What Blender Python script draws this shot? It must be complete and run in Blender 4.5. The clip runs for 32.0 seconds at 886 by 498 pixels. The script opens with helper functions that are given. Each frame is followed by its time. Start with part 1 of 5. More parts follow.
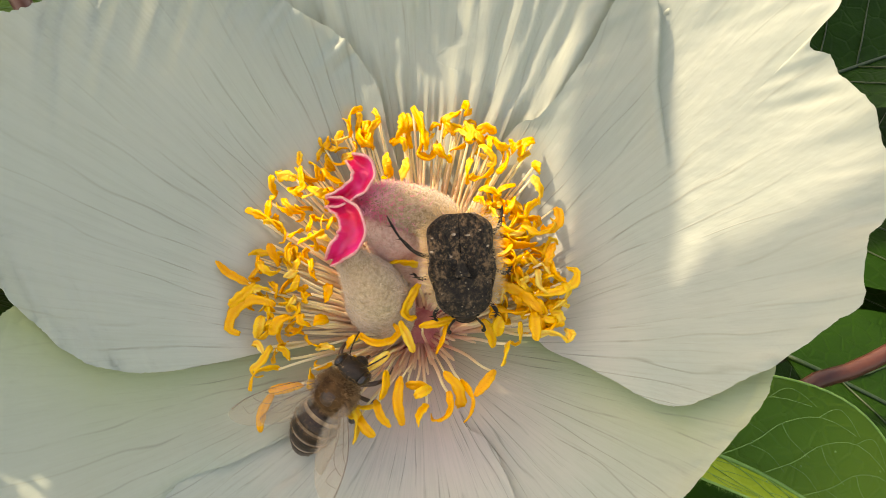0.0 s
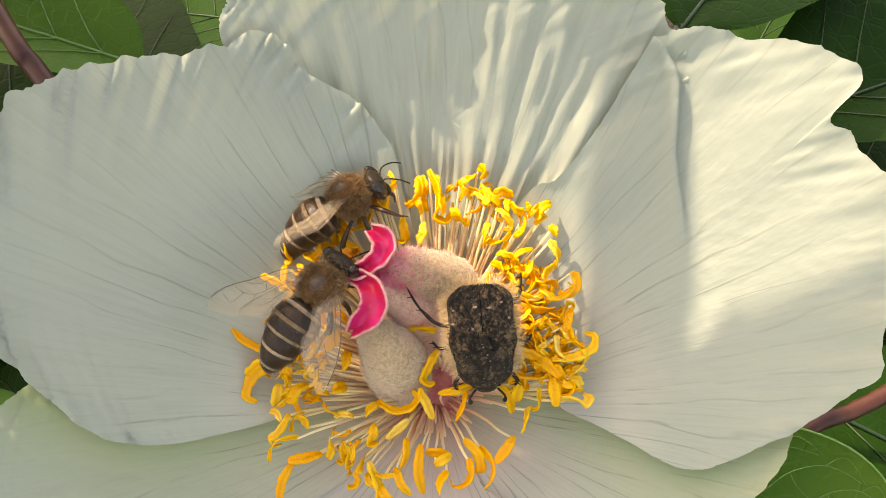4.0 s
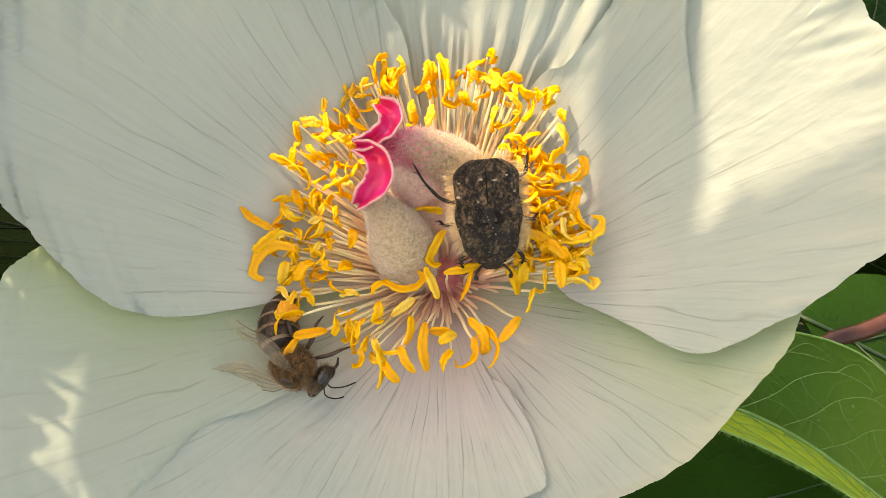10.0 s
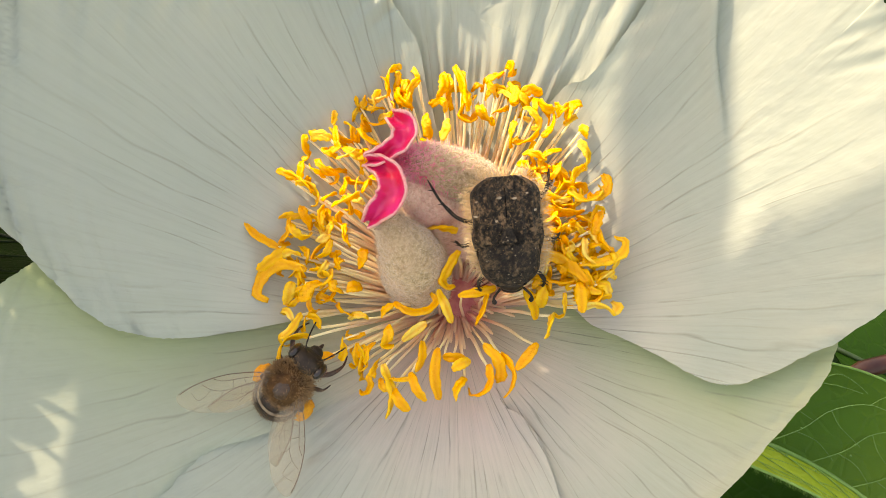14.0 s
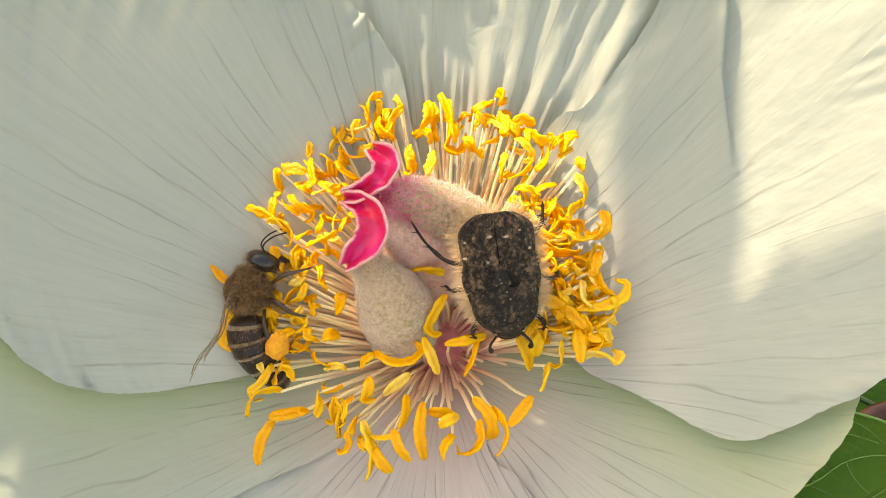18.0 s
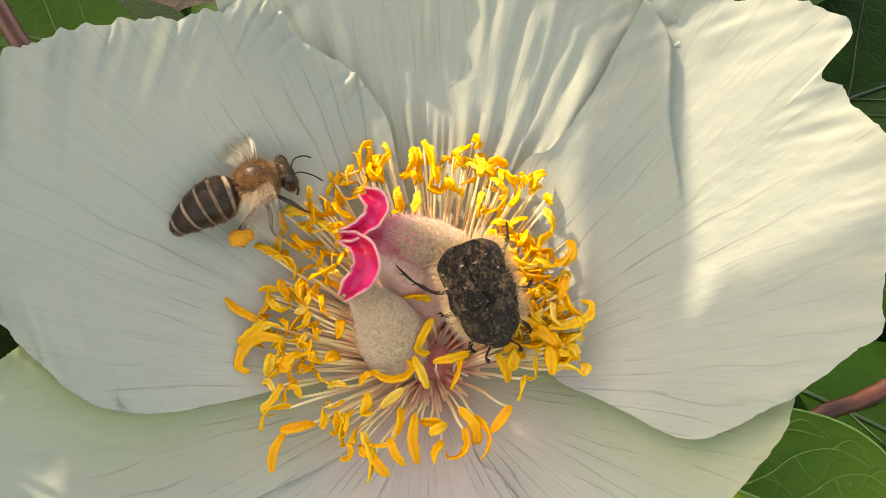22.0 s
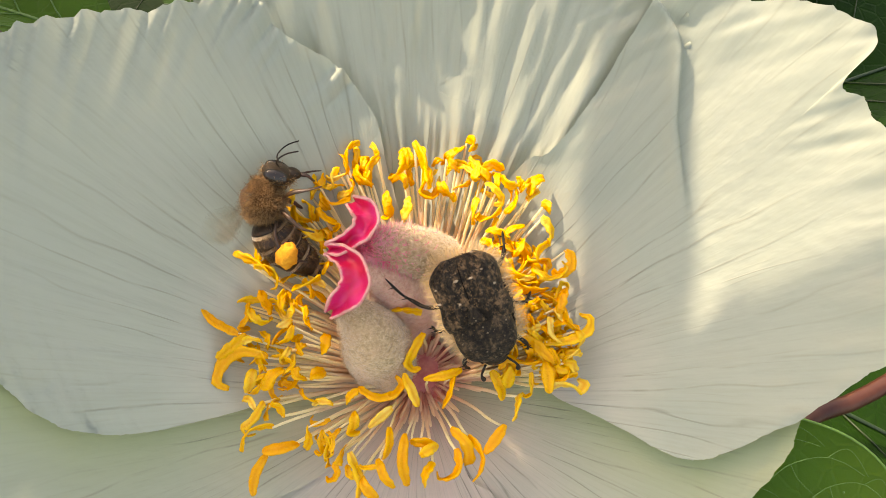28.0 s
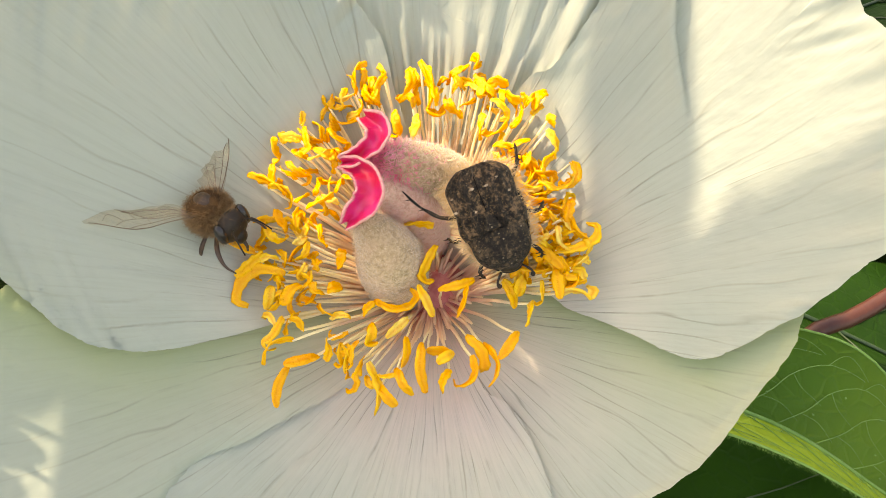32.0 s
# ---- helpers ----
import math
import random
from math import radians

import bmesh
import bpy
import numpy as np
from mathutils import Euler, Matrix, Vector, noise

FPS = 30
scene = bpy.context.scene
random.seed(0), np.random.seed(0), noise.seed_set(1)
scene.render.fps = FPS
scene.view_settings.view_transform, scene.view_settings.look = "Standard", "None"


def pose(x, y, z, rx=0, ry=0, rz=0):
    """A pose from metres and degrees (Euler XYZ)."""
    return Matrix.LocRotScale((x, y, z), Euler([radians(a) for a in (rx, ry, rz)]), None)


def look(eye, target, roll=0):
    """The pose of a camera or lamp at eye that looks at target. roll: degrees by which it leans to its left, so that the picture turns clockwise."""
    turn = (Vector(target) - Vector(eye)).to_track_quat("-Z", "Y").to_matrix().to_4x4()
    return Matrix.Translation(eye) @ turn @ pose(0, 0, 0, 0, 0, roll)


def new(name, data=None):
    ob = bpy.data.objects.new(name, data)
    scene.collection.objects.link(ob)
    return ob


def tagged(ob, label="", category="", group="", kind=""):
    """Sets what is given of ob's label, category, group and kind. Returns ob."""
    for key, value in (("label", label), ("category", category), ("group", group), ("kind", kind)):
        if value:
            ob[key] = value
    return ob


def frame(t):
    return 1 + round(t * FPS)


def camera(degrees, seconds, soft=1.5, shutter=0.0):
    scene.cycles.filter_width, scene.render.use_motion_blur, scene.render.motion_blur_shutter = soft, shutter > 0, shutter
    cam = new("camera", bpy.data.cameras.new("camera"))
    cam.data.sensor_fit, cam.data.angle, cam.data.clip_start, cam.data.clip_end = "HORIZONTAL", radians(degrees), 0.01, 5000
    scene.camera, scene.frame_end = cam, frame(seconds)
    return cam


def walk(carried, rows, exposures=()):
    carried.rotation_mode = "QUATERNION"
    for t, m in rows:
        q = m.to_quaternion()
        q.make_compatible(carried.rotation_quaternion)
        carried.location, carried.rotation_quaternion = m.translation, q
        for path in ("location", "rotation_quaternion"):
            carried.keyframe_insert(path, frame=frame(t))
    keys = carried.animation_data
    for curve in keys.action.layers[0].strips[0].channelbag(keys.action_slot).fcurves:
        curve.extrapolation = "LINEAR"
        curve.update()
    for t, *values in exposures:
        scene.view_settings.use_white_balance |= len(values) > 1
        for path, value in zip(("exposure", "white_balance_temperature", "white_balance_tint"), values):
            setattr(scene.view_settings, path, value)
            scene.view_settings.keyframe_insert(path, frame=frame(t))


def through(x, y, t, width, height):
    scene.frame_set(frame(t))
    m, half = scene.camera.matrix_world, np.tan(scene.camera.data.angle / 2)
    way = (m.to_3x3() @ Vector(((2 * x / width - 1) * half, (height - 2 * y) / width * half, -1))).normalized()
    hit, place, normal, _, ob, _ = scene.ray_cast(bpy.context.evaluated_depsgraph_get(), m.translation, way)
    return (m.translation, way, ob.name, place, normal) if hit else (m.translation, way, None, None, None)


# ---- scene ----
# ---- camera ----
cam = camera(55.0, 32.0, soft=0.35, shutter=0.22)
PATH = [
    (0, (0.00494, -0.03981, 0.64064), (0.00267, 0.01013, 0.55404), -2.87),
    (0.5, (0.00204, -0.03693, 0.64155), (0.00060, 0.01149, 0.55407), -2.20),
    (1, (0.00355, -0.03980, 0.64072), (-0.00035, 0.00877, 0.55340), -4.43),
    (1.5, (-0.00063, -0.04032, 0.64068), (-0.00213, 0.00805, 0.55317), -2.11),
    (2, (0.00085, -0.04093, 0.64091), (-0.00358, 0.00835, 0.55401), -4.49),
    (2.5, (-0.00373, -0.03657, 0.64166), (-0.00291, 0.01246, 0.55451), 0.38),
    (3, (-0.00209, -0.03460, 0.64289), (-0.00103, 0.01281, 0.55485), 0.68),
    (3.5, (-0.00116, -0.03164, 0.64505), (0.00031, 0.01575, 0.55701), 0.62),
    (5.5, (0.00400, -0.03535, 0.64093), (0.00251, 0.01562, 0.55491), -2.31),
    (6, (0.00253, -0.03853, 0.63864), (0.00100, 0.01192, 0.55231), -2.03),
    (6.5, (0.00448, -0.04093, 0.63788), (0.00257, 0.00989, 0.55177), -2.52),
    (7, (0.00385, -0.04151, 0.63771), (0.00333, 0.00870, 0.55123), -0.95),
    (7.5, (0.00587, -0.04023, 0.63808), (0.00441, 0.00947, 0.55132), -1.93),
    (8, (0.00475, -0.03886, 0.63918), (0.00322, 0.01165, 0.55289), -2.20),
    (8.5, (0.00372, -0.04225, 0.63710), (0.00268, 0.00677, 0.54995), -1.60),
    (9, (0.00356, -0.04474, 0.63624), (0.00206, 0.00354, 0.54868), -1.98),
    (9.5, (0.00267, -0.04432, 0.63750), (0.00162, 0.00437, 0.55016), -1.24),
    (10, (0.00163, -0.04376, 0.63840), (0.00003, 0.00513, 0.55118), -1.79),
    (10.5, (0.00247, -0.04475, 0.63752), (0.00121, 0.00400, 0.55022), -1.59),
    (11, (0.00254, -0.04519, 0.63586), (0.00120, 0.00333, 0.54843), -1.52),
    (11.5, (0.00148, -0.04218, 0.63634), (-0.00025, 0.00758, 0.54962), -1.47),
    (12, (0.00161, -0.04238, 0.63512), (-0.00041, 0.00649, 0.54791), -1.76),
    (12.5, (0.00165, -0.04252, 0.63426), (-0.00009, 0.00679, 0.54728), -1.41),
    (13, (0.00285, -0.04072, 0.63525), (0.00125, 0.00936, 0.54870), -1.35),
    (13.5, (0.00038, -0.04097, 0.63444), (-0.00192, 0.00958, 0.54819), -1.71),
    (15.5, (0.00359, -0.04315, 0.63482), (0.00091, 0.00765, 0.54872), -2.12),
    (16, (0.00317, -0.04721, 0.63344), (0.00064, 0.00349, 0.54728), -1.71),
    (16.5, (0.00298, -0.04417, 0.63480), (-0.00070, 0.00685, 0.54887), -3.39),
    (17, (-0.00142, -0.03556, 0.63395), (-0.00359, 0.01440, 0.54736), -1.98),
    (17.5, (0.00071, -0.03472, 0.62903), (-0.00027, 0.01785, 0.54397), -0.48),
    (18, (0.00040, -0.03587, 0.62928), (-0.00004, 0.01717, 0.54450), -0.10),
    (18.5, (-0.00212, -0.04056, 0.62914), (-0.00247, 0.01213, 0.54415), 0.32),
    (19, (-0.00153, -0.03951, 0.63209), (-0.00085, 0.01420, 0.54774), 0.46),
    (19.5, (-0.00095, -0.03682, 0.63362), (-0.00022, 0.01559, 0.54845), -0.15),
    (20, (0.00063, -0.03766, 0.63116), (0.00088, 0.01555, 0.54649), -0.11),
    (20.5, (0.00342, -0.04018, 0.63057), (0.00462, 0.01240, 0.54552), 0.31),
    (21, (0.00303, -0.04113, 0.63746), (0.00393, 0.01218, 0.55286), 0.07),
    (21.5, (-0.00018, -0.04161, 0.63746), (0.00054, 0.01146, 0.55270), -0.14),
    (22, (0.00147, -0.03953, 0.63979), (0.00158, 0.01404, 0.55535), -1.15),
    (22.5, (0.00133, -0.04302, 0.63963), (0.00234, 0.01039, 0.55510), -0.05),
    (23, (0.00057, -0.03941, 0.63711), (0.00268, 0.01535, 0.55346), 0.86),
    (23.5, (-0.00102, -0.03325, 0.64005), (0.00109, 0.02012, 0.55551), 1.09),
    (24, (-0.00264, -0.03488, 0.63890), (0.00027, 0.01926, 0.55488), 1.46),
    (24.5, (-0.00032, -0.04390, 0.63218), (0.00067, 0.01298, 0.54994), 0.82),
    (24.9, (-0.00112, -0.04507, 0.63388), (-0.00003, 0.00839, 0.54938), 0.24),
    (25, (-0.00153, -0.03982, 0.63489), (-0.00062, 0.01349, 0.55029), 0.15),
    (25.5, (-0.00052, -0.03944, 0.63987), (-0.00083, 0.01242, 0.55437), -1.33),
    (27.5, (-0.00377, -0.03148, 0.63798), (0.00073, 0.01747, 0.55090), 3.51),
    (28, (-0.00070, -0.03145, 0.63844), (0.00292, 0.01694, 0.55100), 2.91),
    (28.5, (0.00140, -0.03412, 0.63711), (0.00472, 0.01303, 0.54899), 2.04),
    (29, (0.00334, -0.03583, 0.63650), (0.00589, 0.01199, 0.54871), 0.79),
    (29.5, (0.00077, -0.03522, 0.63708), (0.00442, 0.01121, 0.54859), 2.20),
    (30, (-0.00329, -0.03540, 0.63539), (0.00047, 0.01262, 0.54775), 1.93),
    (30.5, (-0.00897, -0.03939, 0.63220), (-0.00204, 0.00776, 0.54429), 4.79),
    (31, (0.00058, -0.04109, 0.63175), (0.00542, 0.00720, 0.54431), 1.78),
    (31.5, (-0.00283, -0.03949, 0.63536), (0.00337, 0.00871, 0.54797), 3.45),
    (32, (-0.00299, -0.03908, 0.63680), (0.00161, 0.00802, 0.54871), 2.09),
]
# seconds, stops, kelvin, tint: the picture darkens a little at 21 s and brightens again at 30.5 s
EXPOSURES = [(t, stops - 0.12, 10600, 18) for t, stops in ((0, 2.02), (2, 2.06), (8, 2.1), (10, 2.16), (16, 2.17), (20.2, 2.22), (20.9, 2.03), (29.8, 2.04), (30.6, 2.25), (32, 2.28))]
walk(cam, [(t, look(eye, target, roll)) for t, eye, target, roll in PATH], EXPOSURES)

# ---- world and sun ----
SUN_HEIGHT, SUN_TURN = 50.0, -48.0       # degrees up; degrees from +y towards +x
world = bpy.data.worlds.new("sky")
scene.world = world
world.use_nodes = True
sky = world.node_tree.nodes.new("ShaderNodeTexSky")
sky.sky_type, sky.sun_disc = "NISHITA", False
sky.dust_density, sky.ozone_density = 1.6, 0.5
sky.sun_elevation, sky.sun_rotation = radians(SUN_HEIGHT), radians(SUN_TURN)
world.node_tree.nodes["Background"].inputs["Strength"].default_value = 0.15
world.node_tree.links.new(sky.outputs[0], world.node_tree.nodes["Background"].inputs["Color"])
sun_data = bpy.data.lights.new("sun", "SUN")
sun_data.energy, sun_data.angle, sun_data.color = 1.95, radians(0.6), (1.0, 0.985, 0.98)
sun = new("sun", sun_data)
sun_way = Vector((math.sin(radians(SUN_TURN)) * math.cos(radians(SUN_HEIGHT)), math.cos(radians(SUN_TURN)) * math.cos(radians(SUN_HEIGHT)), math.sin(radians(SUN_HEIGHT))))
sun.matrix_world = look(Vector((0, 0, 0.6)) + sun_way * 3, (0, 0, 0.6))

# ---- materials ----
MM = 0.001


class Nodes:
    """A small hand for building node materials."""

    def __init__(self, name):
        self.mat = bpy.data.materials.new(name)
        self.mat.use_nodes = True
        self.tree = self.mat.node_tree
        self.bsdf = self.tree.nodes["Principled BSDF"]
        self.out = self.tree.nodes["Material Output"]

    def add(self, kind, **values):
        node = self.tree.nodes.new(kind)
        for key, value in values.items():
            if key.startswith("in_"):
                node.inputs[int(key[3:])].default_value = value
            else:
                setattr(node, key, value)
        return node

    def link(self, a, b):
        self.tree.links.new(a, b)

    def coords(self, which="Object", scale=(1, 1, 1)):
        tc = self.add("ShaderNodeTexCoord")
        mp = self.add("ShaderNodeMapping")
        mp.inputs["Scale"].default_value = scale
        self.link(tc.outputs[which], mp.inputs["Vector"])
        return mp.outputs[0]

    def noise(self, vec, scale, detail=4.0, rough=0.55):
        n = self.add("ShaderNodeTexNoise")
        n.inputs["Scale"].default_value, n.inputs["Detail"].default_value, n.inputs["Roughness"].default_value = scale, detail, rough
        self.link(vec, n.inputs["Vector"])
        return n.outputs["Fac"]

    def ramp(self, fac, stops):
        r = self.add("ShaderNodeValToRGB")
        els = r.color_ramp.elements
        while len(els) < len(stops):
            els.new(0.5)
        for e, (p, c) in zip(els, stops):
            e.position, e.color = p, (*c, 1) if len(c) == 3 else c
        self.link(fac, r.inputs[0])
        return r.outputs[0]

    def mix(self, fac, a, b, mode="MIX"):
        m = self.add("ShaderNodeMix", data_type="RGBA", blend_type=mode)
        for sock, v in ((m.inputs[0], fac), (m.inputs[6], a), (m.inputs[7], b)):
            if hasattr(v, "is_output"):
                self.link(v, sock)
            elif isinstance(v, tuple):
                sock.default_value = (*v, 1)
            else:
                sock.default_value = v
        return m.outputs[2]

    def math(self, op, a, b=0.0):
        m = self.add("ShaderNodeMath", operation=op)
        for sock, v in ((m.inputs[0], a), (m.inputs[1], b)):
            if hasattr(v, "is_output"):
                self.link(v, sock)
            else:
                sock.default_value = v
        return m.outputs[0]

    def bump(self, height, strength=0.3, distance=0.0002, normal=None):
        b = self.add("ShaderNodeBump")
        b.inputs["Strength"].default_value, b.inputs["Distance"].default_value = strength, distance
        self.link(height, b.inputs["Height"])
        if normal is not None:
            self.link(normal, b.inputs["Normal"])
        return b.outputs[0]

    def random(self):
        return self.add("ShaderNodeObjectInfo").outputs["Random"]

    def set(self, color=None, rough=0.5, normal=None, spec=0.5, sheen=0.0, metal=0.0, sub=0.0):
        b = self.bsdf
        if color is not None:
            if hasattr(color, "is_output"):
                self.link(color, b.inputs["Base Color"])
            else:
                b.inputs["Base Color"].default_value = (*color, 1)
        if hasattr(rough, "is_output"):
            self.link(rough, b.inputs["Roughness"])
        else:
            b.inputs["Roughness"].default_value = rough
        b.inputs["Specular IOR Level"].default_value = spec
        b.inputs["Sheen Weight"].default_value = sheen
        b.inputs["Metallic"].default_value = metal
        if normal is not None:
            self.link(normal, b.inputs["Normal"])
        return self.mat

    def thin(self, color, amount, normal=None):
        """Lets light through a thin sheet: mixes a translucent part into the surface."""
        tr = self.add("ShaderNodeBsdfTranslucent")
        if hasattr(color, "is_output"):
            self.link(color, tr.inputs["Color"])
        else:
            tr.inputs["Color"].default_value = (*color, 1)
        if normal is not None:
            self.link(normal, tr.inputs["Normal"])
        mx = self.add("ShaderNodeMixShader")
        mx.inputs[0].default_value = amount
        self.link(self.bsdf.outputs[0], mx.inputs[1])
        self.link(tr.outputs[0], mx.inputs[2])
        self.link(mx.outputs[0], self.out.inputs["Surface"])
        return self.mat


def petal_material(name, green, grey=0.0):
    """Cream-white petal: long radial veins, fine crinkles, a pink flush at the base."""
    n = Nodes(name)
    uv = n.add("ShaderNodeUVMap", uv_map="petal")
    sep = n.add("ShaderNodeSeparateXYZ")
    n.link(uv.outputs[0], sep.inputs[0])
    along = n.math("MULTIPLY", sep.outputs[1], 0.35)   # 0 at the base, 1 at 29 mm out

    def stretched(sx, sy):
        mp = n.add("ShaderNodeMapping")
        mp.inputs["Scale"].default_value = (sx, sy, 1)
        n.link(uv.outputs[0], mp.inputs["Vector"])
        return mp.outputs[0]

    def lines_at(per, width, wobble, seed):
        """Fine lines that fan out from the base, bent by a slow noise."""
        w = n.noise(stretched(0.9 + seed, 0.3), 1.6, 2.0)
        x = n.math("ADD", n.math("MULTIPLY", sep.outputs[0], per), n.math("MULTIPLY", w, wobble))
        d = n.math("ABSOLUTE", n.math("SUBTRACT", n.math("FRACT", x), 0.5))
        return n.ramp(d, [(0.0, (1, 1, 1)), (width, (0, 0, 0))])

    patch = n.noise(stretched(0.5, 0.7), 1.8, 4.0)
    patch2 = n.noise(stretched(1.6, 0.6), 3.1, 3.0)
    strong = n.math("MULTIPLY", lines_at(3.1, 0.07, 2.3, 0.0), n.ramp(patch, [(0.42, (0.0,) * 3), (0.58, (1.0,) * 3)]))
    faint = n.math("MULTIPLY", lines_at(8.3, 0.12, 2.4, 0.4), n.ramp(patch2, [(0.44, (0.0,) * 3), (0.68, (0.42,) * 3)]))
    fade = n.ramp(n.math("MULTIPLY", sep.outputs[1], 0.25), [(0.3, (1, 1, 1)), (0.75, (0.7,) * 3), (0.95, (0.3,) * 3)])
    lines = n.math("MULTIPLY", n.math("ADD", strong, faint), fade)
    # pink flush, and the bowl's light painted in: paler inside, darker towards the rim
    base = n.ramp(along, [(0.0, (0.46, 0.1, 0.09)), (0.22, (0.72, 0.45, 0.37)), (0.42, (0.73, 0.57, 0.5)), (0.65, (0.53, 0.51, 0.43)), (0.9, (0.39, 0.43, 0.36))])
    tone = n.mix(n.math("MULTIPLY", patch, 0.6), base, (0.37, 0.44, 0.35))
    streak = n.noise(stretched(5.0, 0.4), 3.0, 3.0, 0.55)
    tone = n.mix(n.ramp(streak, [(0.42, (0, 0, 0)), (0.75, (0.25,) * 3)]), tone, (0.27, 0.3, 0.23))
    if grey:
        tone = n.mix(n.math("MULTIPLY", n.ramp(along, [(0.3, (0, 0, 0)), (0.6, (1, 1, 1))]), grey), tone, (0.3, 0.37, 0.27))
    # dark green beside the covering petal: its greenish tint plus contact shade painted in
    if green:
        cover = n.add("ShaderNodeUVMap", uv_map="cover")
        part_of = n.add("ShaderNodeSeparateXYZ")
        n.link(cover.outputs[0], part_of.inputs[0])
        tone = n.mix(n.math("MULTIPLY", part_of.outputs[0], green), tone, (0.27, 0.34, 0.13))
    col = n.mix(n.math("MULTIPLY", lines, 0.62), tone, (0.17, 0.16, 0.12))
    crinkle = n.noise(stretched(1.0, 0.5), 5.0, 3.0, 0.5)
    furrow = n.noise(stretched(1.0, 0.12), 2.0, 1.0, 0.4)
    outer = n.ramp(along, [(0.2, (0.25,) * 3), (1.0, (1.0,) * 3)])
    h = n.math("SUBTRACT", n.math("MULTIPLY", n.math("ADD", n.math("ADD", n.math("MULTIPLY", crinkle, 0.5), furrow), n.math("MULTIPLY", streak, 0.06)), outer), n.math("MULTIPLY", lines, 0.12))
    nm = n.bump(h, 0.6, 0.0006)
    n.set(col, 0.5, nm, spec=0.35, sheen=0.1)
    return n.thin(n.mix(0.4, col, (0.47, 0.49, 0.39)), 0.29, nm)


def anther_material():
    n = Nodes("anther")
    v = n.coords()
    g = n.noise(v, 2600, 3.0)
    big = n.noise(v, 420, 2.0)
    col = n.ramp(n.math("ADD", n.math("MULTIPLY", big, 0.55), n.math("MULTIPLY", n.random(), 0.45)), [(0.25, (0.95, 0.45, 0.002)), (0.5, (0.96, 0.54, 0.004)), (0.68, (0.97, 0.63, 0.02)), (0.82, (0.97, 0.76, 0.17))])
    col = n.mix(n.ramp(g, [(0.55, (0, 0, 0)), (0.75, (0.4,) * 3)]), col, (0.95, 0.66, 0.1))
    uv = n.add("ShaderNodeUVMap", uv_map="petal")
    sep = n.add("ShaderNodeSeparateXYZ")
    n.link(uv.outputs[0], sep.inputs[0])
    groove = n.math("ABSOLUTE", n.math("SINE", n.math("MULTIPLY", sep.outputs[0], 2 * math.pi)))
    col = n.mix(n.ramp(groove, [(0.72, (0, 0, 0)), (1.0, (0.5,) * 3)]), col, (0.85, 0.32, 0.002))
    n.set(col, 0.46, n.bump(n.math("ADD", g, n.noise(v, 900, 3.0)), 0.9, 0.00025), spec=0.45)
    return n.thin(col, 0.3)


def filament_material():
    """Pale cream filament, flushed pink towards its foot."""
    n = Nodes("filament")
    uv = n.add("ShaderNodeUVMap", uv_map="petal")
    sep = n.add("ShaderNodeSeparateXYZ")
    n.link(uv.outputs[0], sep.inputs[0])
    g = n.noise(n.coords(), 1500, 2.0)
    pale = n.ramp(n.math("ADD", n.math("MULTIPLY", g, 0.5), n.math("MULTIPLY", n.random(), 0.5)), [(0.2, (0.97, 0.85, 0.5)), (0.8, (0.98, 0.91, 0.67))])
    col = n.mix(n.ramp(sep.outputs[1], [(0.02, (1, 1, 1)), (0.25, (0.45,) * 3), (0.65, (0, 0, 0))]), pale, (0.78, 0.34, 0.27))
    n.set(col, 0.4)
    return n.thin(col, 0.5)


def felt_material(name, a, b, c):
    """Felted carpel skin: pale hair over a darker ground."""
    n = Nodes(name)
    v = n.coords()
    g = n.noise(v, 2200, 5.0, 0.7)
    big = n.noise(v, 260, 3.0)
    col = n.mix(n.ramp(big, [(0.4, (0, 0, 0)), (0.7, (0.8,) * 3)]), n.ramp(g, [(0.35, a), (0.6, b)]), c)
    return n.set(col, 0.85, n.bump(g, 0.9, 0.0003), spec=0.2, sheen=0.6)


def stigma_material():
    n = Nodes("stigma")
    uv = n.add("ShaderNodeUVMap", uv_map="petal")
    sep = n.add("ShaderNodeSeparateXYZ")
    n.link(uv.outputs[0], sep.inputs[0])
    v = n.coords()
    g = n.noise(v, 1800, 4.0)
    edge = n.math("ADD", sep.outputs[0], n.math("MULTIPLY", n.math("SUBTRACT", g, 0.5), 0.35))
    deep = n.ramp(n.noise(v, 500, 2.0), [(0.35, (0.76, 0.016, 0.07)), (0.65, (0.82, 0.03, 0.19))])
    col = n.mix(n.ramp(edge, [(0.86, (0, 0, 0)), (1.08, (1, 1, 1))]), deep, (0.85, 0.42, 0.36))
    nm = n.bump(g, 0.5, 0.0002)
    n.set(col, 0.35, nm, spec=0.5)
    return n.thin(col, 0.2)


def plain(name, a, b, scale, rough=0.5, bump=0.4, dist=0.0002, spec=0.5, sheen=0.0, tint=0.0):
    n = Nodes(name)
    v = n.coords()
    g = n.noise(v, scale, 5.0, 0.6)
    big = n.noise(v, scale * 0.17, 3.0)
    f = n.math("ADD", n.math("MULTIPLY", g, 0.6), n.math("MULTIPLY", big, 0.4))
    if tint:
        f = n.math("ADD", f, n.math("MULTIPLY", n.math("SUBTRACT", n.random(), 0.5), tint))
    return n.set(n.ramp(f, [(0.36, a), (0.64, b)]), rough, n.bump(g, bump, dist), spec=spec, sheen=sheen)


